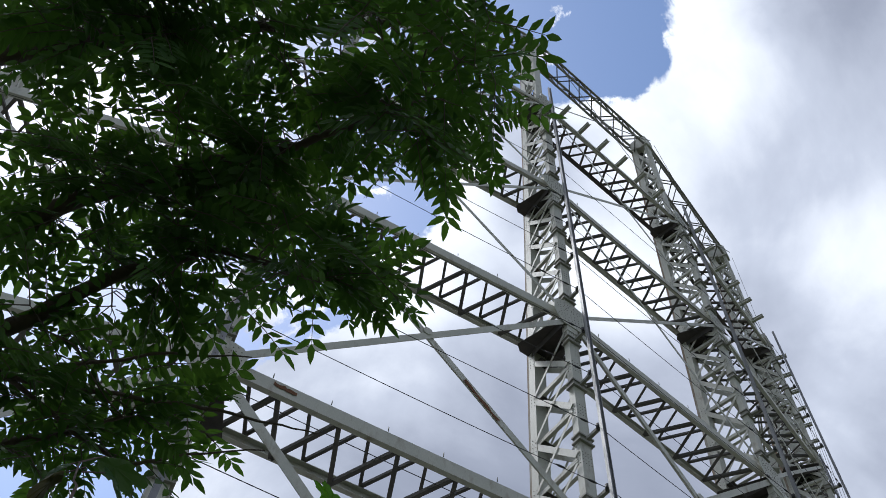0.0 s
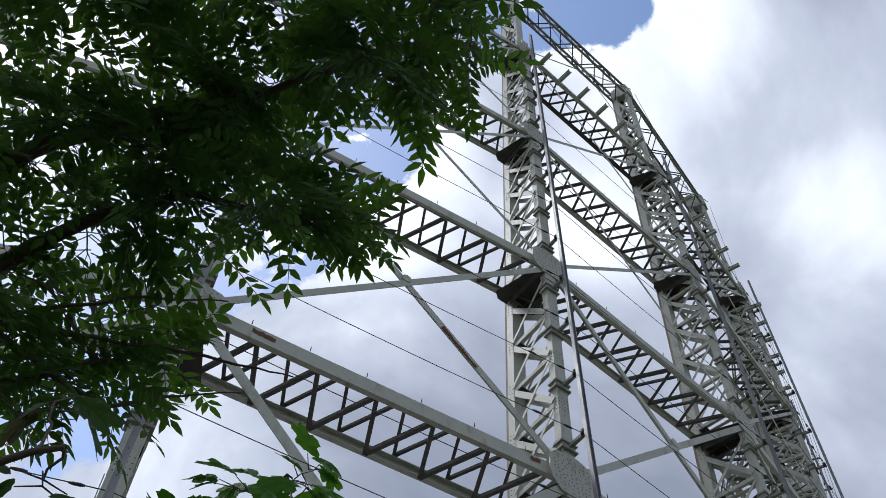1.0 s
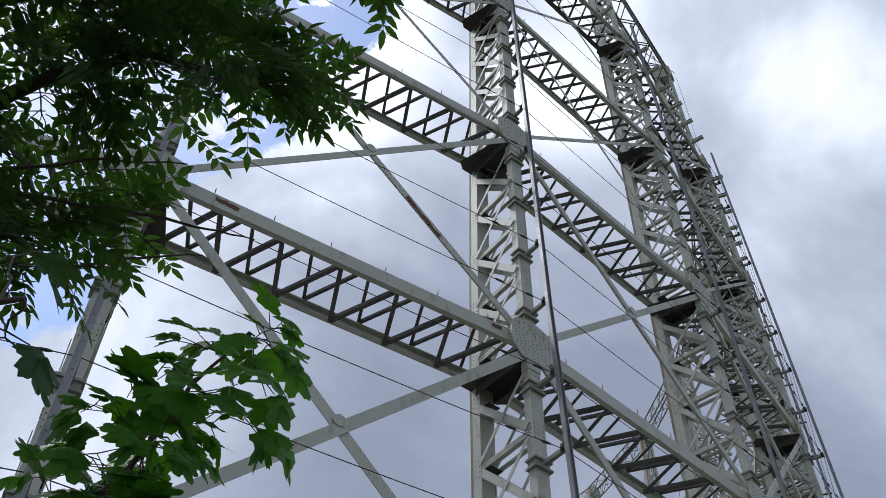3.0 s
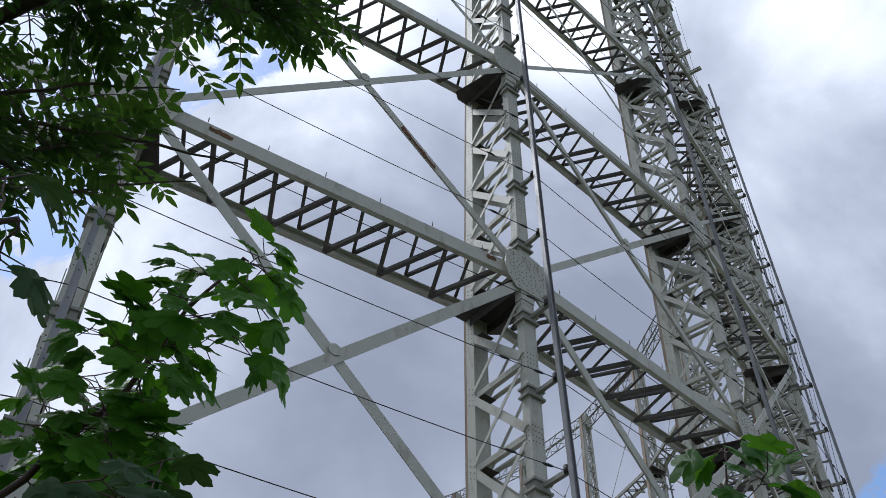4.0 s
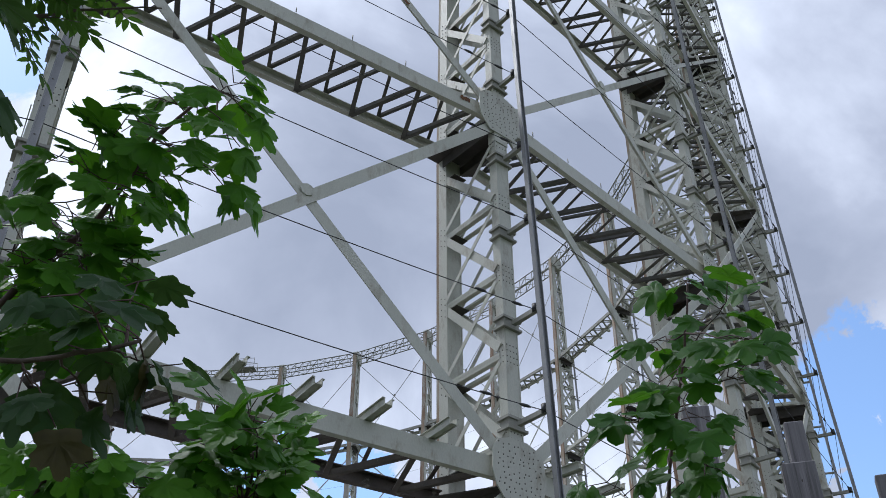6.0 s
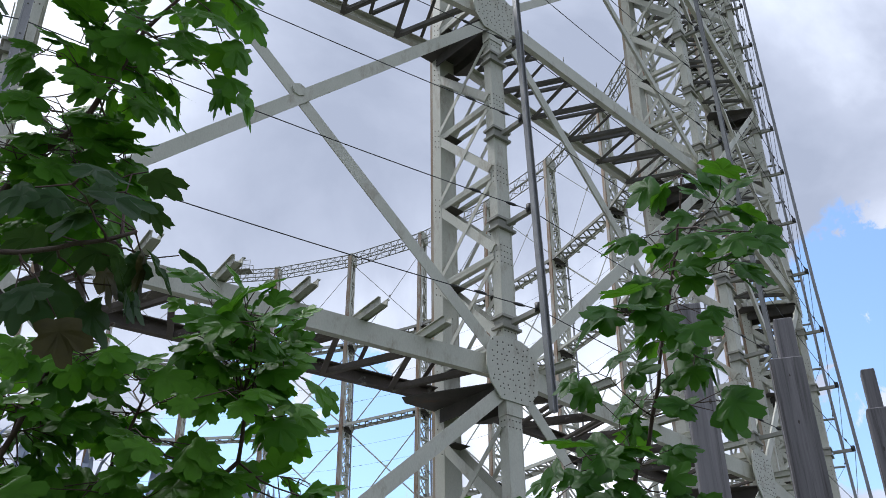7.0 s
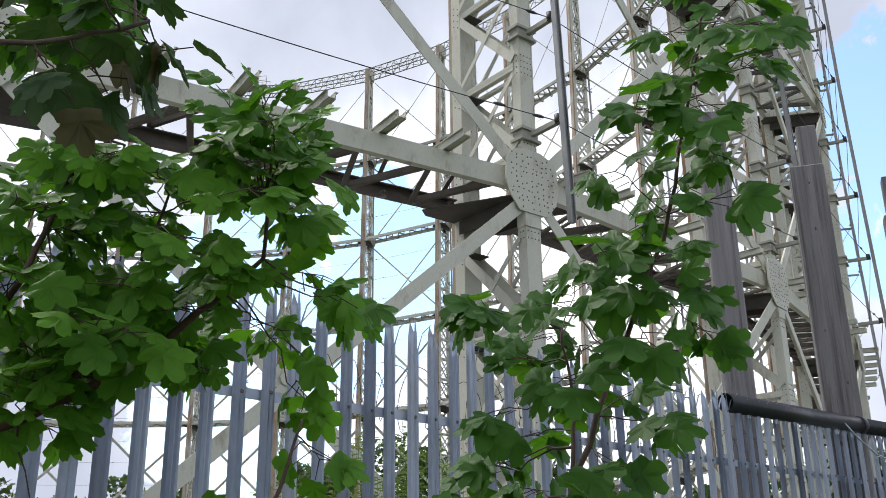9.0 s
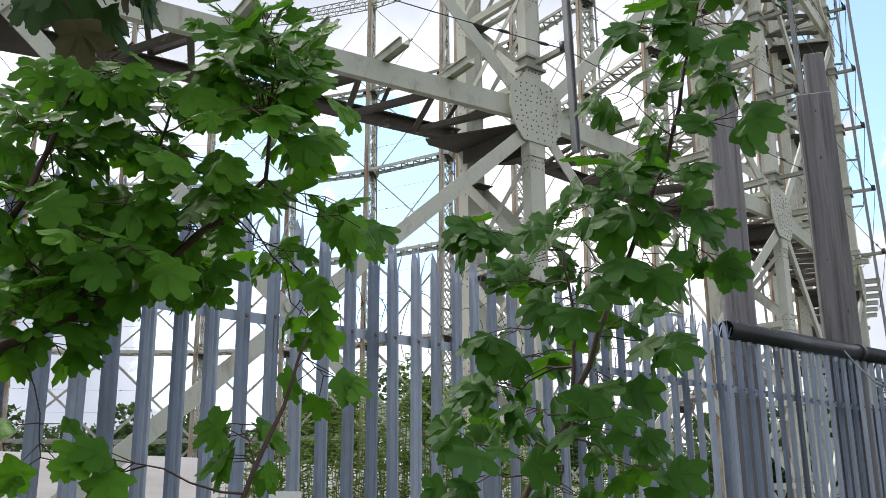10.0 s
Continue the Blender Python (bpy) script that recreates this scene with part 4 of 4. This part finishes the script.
LEFT_MID = (clumps([(0.6, 26.7), (2.6, 24.5), (-0.9, 24.7), (-1.7, 21.4), (1.5, 23.1), (3.9, 22.9), (6.7, 23.5), (10.0, 23.2), (12.5, 23.4), (14.2, 21.2), (11.3, 20.1), (8.1, 21.0), (5.4, 19.4), (2.0, 18.4), (5.2, 16.7), (8.8, 17.4), (11.8, 16.2), (13.3, 13.6), (9.7, 13.9), (7.2, 12.8), (10.7, 11.3), (6.0, 14.2)], 0.9, 0.6, 3)
    + clumps([(0.1, 15.1), (-3.6, 17.9), (-4.7, 15.9), (-1.6, 13.9), (13.5, 9.6), (12.0, 8.8)], 0.6, 0.4, 1)
    + clumps([(3.6, 27.2), (0.7, 27.5), (-0.9, 25.5), (-2.4, 23.4), (2.0, 26.0), (-4.4, 17.2)], 0.5, 0.4, 1)
    + clumps([(13.5, 15.4), (9.9, 15.2), (12.0, 12.5), (7.6, 14.7), (14.0, 11.7), (4.9, 12.3), (14.6, 17.4), (13.9, 18.6)], 0.8, 0.5, 2))
LEFT_LOW = [(-2.1, 11.2, 0.5, 0.4, 1), (-3.1, 7.9, 0.5, 0.4, 1), (0.9, 3.1, 0.5, 0.4, 1), (1.3, 5.1, 0.5, 0.4, 1), (8.2, 2.8, 0.5, 0.4, 1), (12.3, 3.0, 0.5, 0.4, 1)]
maple("young maple with fresh green lobed leaves beside the path", LEFT_HIGH + LEFT_MID + LEFT_LOW, 2.4,
      [([Vector((-1.2, 2.0, 0)), aim(20, -5, 2.3), aim(14.6, 8.8, 2.4), aim(7.9, 12.6, 2.4), aim(3.3, 16.5, 2.4), aim(0.6, 18.9, 2.4), aim(0.5, 25, 2.4)], 0.020, 0.003),
       ([aim(20, -5, 2.3), aim(20, 16, 2.5), aim(18.3, 29.5, 2.4), aim(12.9, 36.2, 2.4), aim(10.5, 41, 2.4), aim(7.2, 44.5, 2.4)], 0.014, 0.003),
       ([aim(18, 8, 2.4), aim(14, 17, 2.35), aim(12, 23, 2.4), aim(9, 25.5, 2.4)], 0.010, 0.003),
       ([aim(11, 11, 2.4), aim(8, 17, 2.4), aim(6.5, 22, 2.4)], 0.008, 0.003),
       ([Vector((-0.1, 2.1, 0)), aim(1.5, 0, 2.2), aim(-1.0, 6, 2.2), aim(-2.2, 10, 2.2)], 0.008, 0.003)], 5, MAPLE, (0.064, 0.116), 6, 0.11)
RIGHT_HIGH = (clumps([(-23.8, 26.7), (-25.8, 25.3), (-27.5, 26.0), (-22.1, 23.2), (-28.3, 23.8), (-25.1, 22.0), (-22.3, 21.1), (-27.4, 21.2)], 0.7, 0.4, 1)
    + clumps([(-28.5, 33.7), (-30.6, 32.5), (-26.0, 30.3), (-28.5, 30.0), (-31.4, 30.2), (-26.4, 28.5), (-30.5, 28.3)], 0.5, 0.3, 1))
RIGHT_LOW = clumps([(-23.5, 18.5), (-20.7, 18.7), (-24.7, 16.9), (-18.9, 17.2), (-21.6, 16.8), (-13.7, 15.8), (-12.3, 16.0), (-17.9, 16.3), (-14.6, 13.2), (-19.8, 14.0), (-24.9, 15.9), (-26.7, 13.9), (-22.7, 13.5), (-16.4, 15.1), (-17.3, 12.4), (-18.9, 11.0), (-23.2, 9.9), (-20.9, 11.0), (-13.5, 9.9), (-16.2, 8.5), (-20.4, 6.7), (-13.4, 6.9), (-11.8, 6.6), (-16.1, 5.9), (-18.0, 5.2), (-20.5, 3.9), (-12.1, 4.3), (-14.0, 4.6), (-22.0, 2.6), (-10.7, 1.5), (-17.2, 1.4)], 0.8, 0.5, 1)
maple("slender young maple shoot growing before the fence", RIGHT_HIGH + RIGHT_LOW, 2.75,
      [([Vector((0.72, 2.35, 0)), aim(-14.8, 0.7, 2.6), aim(-17.6, 5.1, 2.6), aim(-20.7, 13, 2.7), aim(-24.2, 19.4, 2.8), aim(-26.6, 27, 2.8), aim(-28.6, 33.5, 2.8)], 0.012, 0.003),
       ([aim(-17.6, 5.1, 2.6), aim(-18.2, 10, 2.7), aim(-17.6, 15, 2.75)], 0.007, 0.003)], 9, FIELD_MAPLE, (0.078, 0.138), 6, 0.10)

# a branch with large leaves close over the path
near_tree = thing("sycamore_branch", "low branch with large dark lobed leaves hanging close by", "branch")
near_rnd = random.Random(3)
near_spots = []
limb(near_tree, [Vector((-2.6, 1.1, 0)), aim(48, 25, 1.9), aim(33, 38, 1.5), aim(24, 43, 1.4)], 0.02, 0.004, near_rnd, near_spots)
limb(near_tree, [aim(44, 25, 1.8), aim(24, 26, 1.6), aim(13, 29.0, 1.5), aim(8.5, 30.5, 1.5)], 0.006, 0.003, near_rnd, near_spots)
near_twigs = bmesh.new()
near_count = [0]


def near_leaf(p, d, up, tb, rnd):
    stalk = p + d * rnd.uniform(0.03, 0.06)
    tube(tb, [p, stalk], [0.0018, 0.0012], 3, False)
    bm = bmesh.new()
    maple_leaf(bm, stalk, d + Vector((0, 0, -0.7)), up, rnd.uniform(0.07, 0.10), rnd)
    near_count[0] += 1
    if near_count[0] % 9 == 4:
        part("leaf", bm, WITHERED, near_tree, "brown withered leaf")
    else:
        part("leaf", bm, SYCAMORE, near_tree)


for mass in [(25.5, 44.0, 1.0, 1.2, 1), (24.2, 41.5, 0.6, 0.8, 1), (12.9, 31.8, 0.6, 0.5, 1), (11.8, 29.4, 0.6, 0.5, 1), (11.1, 27.3, 0.6, 0.5, 1), (13.1, 27.0, 0.6, 0.5, 1), (9.6, 32.9, 0.6, 0.5, 1), (9.6, 30.6, 0.6, 0.5, 1), (7.3, 29.2, 0.6, 0.5, 1)]:
    spray(mass, 1.5, near_spots, near_twigs, near_leaf, near_rnd, 4, 0.12)
tagged(part("twigwork", near_twigs, STEM, near_tree), kind="stuff")

# ---- behind the fence ----
def weeds():
    """Willowherb-like stems with narrow leaves, massed behind the fence."""
    bm = bmesh.new()
    rnd = random.Random(12)
    for _ in range(420):
        az = rnd.uniform(-24, 2.5)
        d = rnd.uniform(8.2, 12.0)
        foot = EYE + toward(az, 0) * d
        foot.z = 0
        h = rnd.uniform(1.5, 2.2) + 0.75 * math.exp(-((az + 7) / 6) ** 2)
        lean = Vector((rnd.uniform(-0.25, 0.25), rnd.uniform(-0.25, 0.25), h))
        tube(bm, [foot, foot + lean * 0.5 + Vector((0, 0, 0.05)), foot + lean], [0.006, 0.005, 0.002], 3, False)
        n = int(h * 16)
        for i in range(n):
            t = 0.25 + 0.75 * i / n
            a = i * 2.4 + rnd.uniform(-0.4, 0.4)
            dd = Vector((math.cos(a), math.sin(a), rnd.uniform(-0.1, 0.5)))
            leaflet(bm, foot + lean * t, dd, Vector((0, 0, 1)), rnd.uniform(0.10, 0.19) * (1.15 - 0.5 * t), 0.045, rnd)
    ob = new("weeds", mesh_of("weeds", bm, WEED))
    return tagged(ob, "tall willowherb weeds massed behind the fence", "weeds", kind="stuff")


weeds()


def woods():
    """A far belt of trees: trunks and crowns of many small leaf sprays."""
    rnd = random.Random(77)
    verts, faces = [], []
    for i in range(150):
        az = rnd.uniform(-48, 40)
        d = rnd.uniform(112, 150)
        hump = 7.0 * math.exp(-((az + 8) / 8) ** 2) + 2.5 * math.exp(-((az + 36) / 5) ** 2)
        h = rnd.uniform(9.5, 14.5) + hump
        c = toward(az, 0) * d
        for _ in range(1100):
            u = rnd.random()
            r = (2.2 + 1.6 * math.sin(u * math.pi)) * math.sqrt(rnd.random())
            a = rnd.uniform(0, math.tau)
            p = Vector((c.x + r * math.cos(a), c.y + r * math.sin(a), h * (0.12 + 0.88 * u) + rnd.uniform(-0.4, 0.4)))
            if noise.noise(p * 0.55) < -0.3:
                continue
            s = rnd.uniform(0.24, 0.58)
            e1 = Vector((rnd.uniform(-1, 1), rnd.uniform(-1, 1), rnd.uniform(-0.6, 0.6))).normalized() * s
            e2 = e1.cross(Vector((rnd.uniform(-1, 1), rnd.uniform(-1, 1), rnd.uniform(-1, 1)))).normalized() * s * 0.7
            b = len(verts)
            verts += [p - e1, p + e2, p + e1, p - e2]
            faces.append((b, b + 1, b + 2, b + 3))
    me = bpy.data.meshes.new("woods")
    me.from_pydata(verts, [], faces)
    me.materials.append(FAR_LEAF)
    return tagged(new("woods", me), "belt of dark green trees beyond the gasholder", "trees", kind="stuff")


woods()

# warning board on the fence
sign = thing("warning_sign", "white board with a black triangle fixed to the fence", "sign")
spot = FENCE + ALONG * (-1.43)
sign.matrix_world = Matrix.Translation((spot.x, spot.y, 0)) @ Matrix.Rotation(math.atan2(ALONG.y, ALONG.x), 4, "Z") @ Matrix.Translation((0, -0.055, 1.43))
bm = bmesh.new()
box(bm, -0.09, 0.09, -0.002, 0.002, -0.14, 0.12)
part("board", bm, WHITE, sign)
for a, b in (((-0.035, 0.02), (0, 0.085)), ((0, 0.085), (0.035, 0.02)), ((-0.04, 0.022), (0.04, 0.022))):
    bm = bmesh.new()
    bar(bm, (a[0], -0.0045, a[1]), (b[0], -0.0045, b[1]), 0.003, 0.011)
    part("triangle_side", bm, BLACK, sign)
for i in range(3):
    bm = bmesh.new()
    box(bm, -0.06, 0.06, -0.005, -0.003, -0.03 - i * 0.03, -0.018 - i * 0.03)
    part("print_line", bm, BLACK, sign)

# barbed wire coil behind the pales
coil = thing("barbed_wire", "loose rusty barbed wire coiled behind the pale tops", "wire")
coil.matrix_world = fence.matrix_world
crnd = random.Random(31)
pts = []
for i in range(600):
    a = i * 0.42
    r = 0.17 + 0.04 * math.sin(i * 0.13) + crnd.uniform(-0.01, 0.01)
    pts.append(Vector((-3.5 + i * 0.0125 * 1.0, 0.28 + r * math.cos(a) * 0.6, 2.52 + r * math.sin(a))))
bm = bmesh.new()
tube(bm, pts, [0.0022] * len(pts), 4)
part("strand", bm, WIRE, coil)
bm = bmesh.new()
for i in range(2, len(pts), 4):
    for _ in range(2):
        q = Vector((crnd.uniform(-1, 1), crnd.uniform(-1, 1), crnd.uniform(-1, 1))).normalized() * 0.016
        bar(bm, pts[i] - q, pts[i] + q, 0.003, 0.003)
tagged(part("barbs", bm, WIRE, coil), kind="stuff")

# grey cable slung from the pipe
cable = thing("slack_cable", "thin pale cable hanging from the pipe", "cable")
bm = bmesh.new()
f2w = fence.matrix_world
cp = [f2w @ Vector(p) for p in ((4.55, -0.09, 2.86), (4.75, -0.12, 2.72), (5.1, -0.12, 2.6), (5.7, -0.12, 2.52), (6.6, -0.12, 2.6))]
tube(bm, cp, [0.008] * 5, 6)
part("sheath", bm, GALV, cable)

# platform with hand rails on the far rim
platform = thing("access_platform", "small railed platform on the gasholder's rim", "platform")
platform.matrix_world = bay_pose(12, TOP)
bm = bmesh.new()
box(bm, -1.3, 1.3, 0.2, 1.4, 0.12, 0.2)
part("deck", bm, PAINT_DIM, platform)
for y in (0.2, 1.4):
    for z in (0.7, 1.2):
        bm = bmesh.new()
        tube(bm, [(-1.3, y, z), (1.3, y, z)], [0.03, 0.03], 5)
        part("hand_rail", bm, PAINT_DIM, platform)
    for x in (-1.3, -0.43, 0.43, 1.3):
        bm = bmesh.new()
        tube(bm, [(x, y, 0.2), (x, y, 1.2)], [0.03, 0.03], 5)
        part("post", bm, PAINT_DIM, platform)
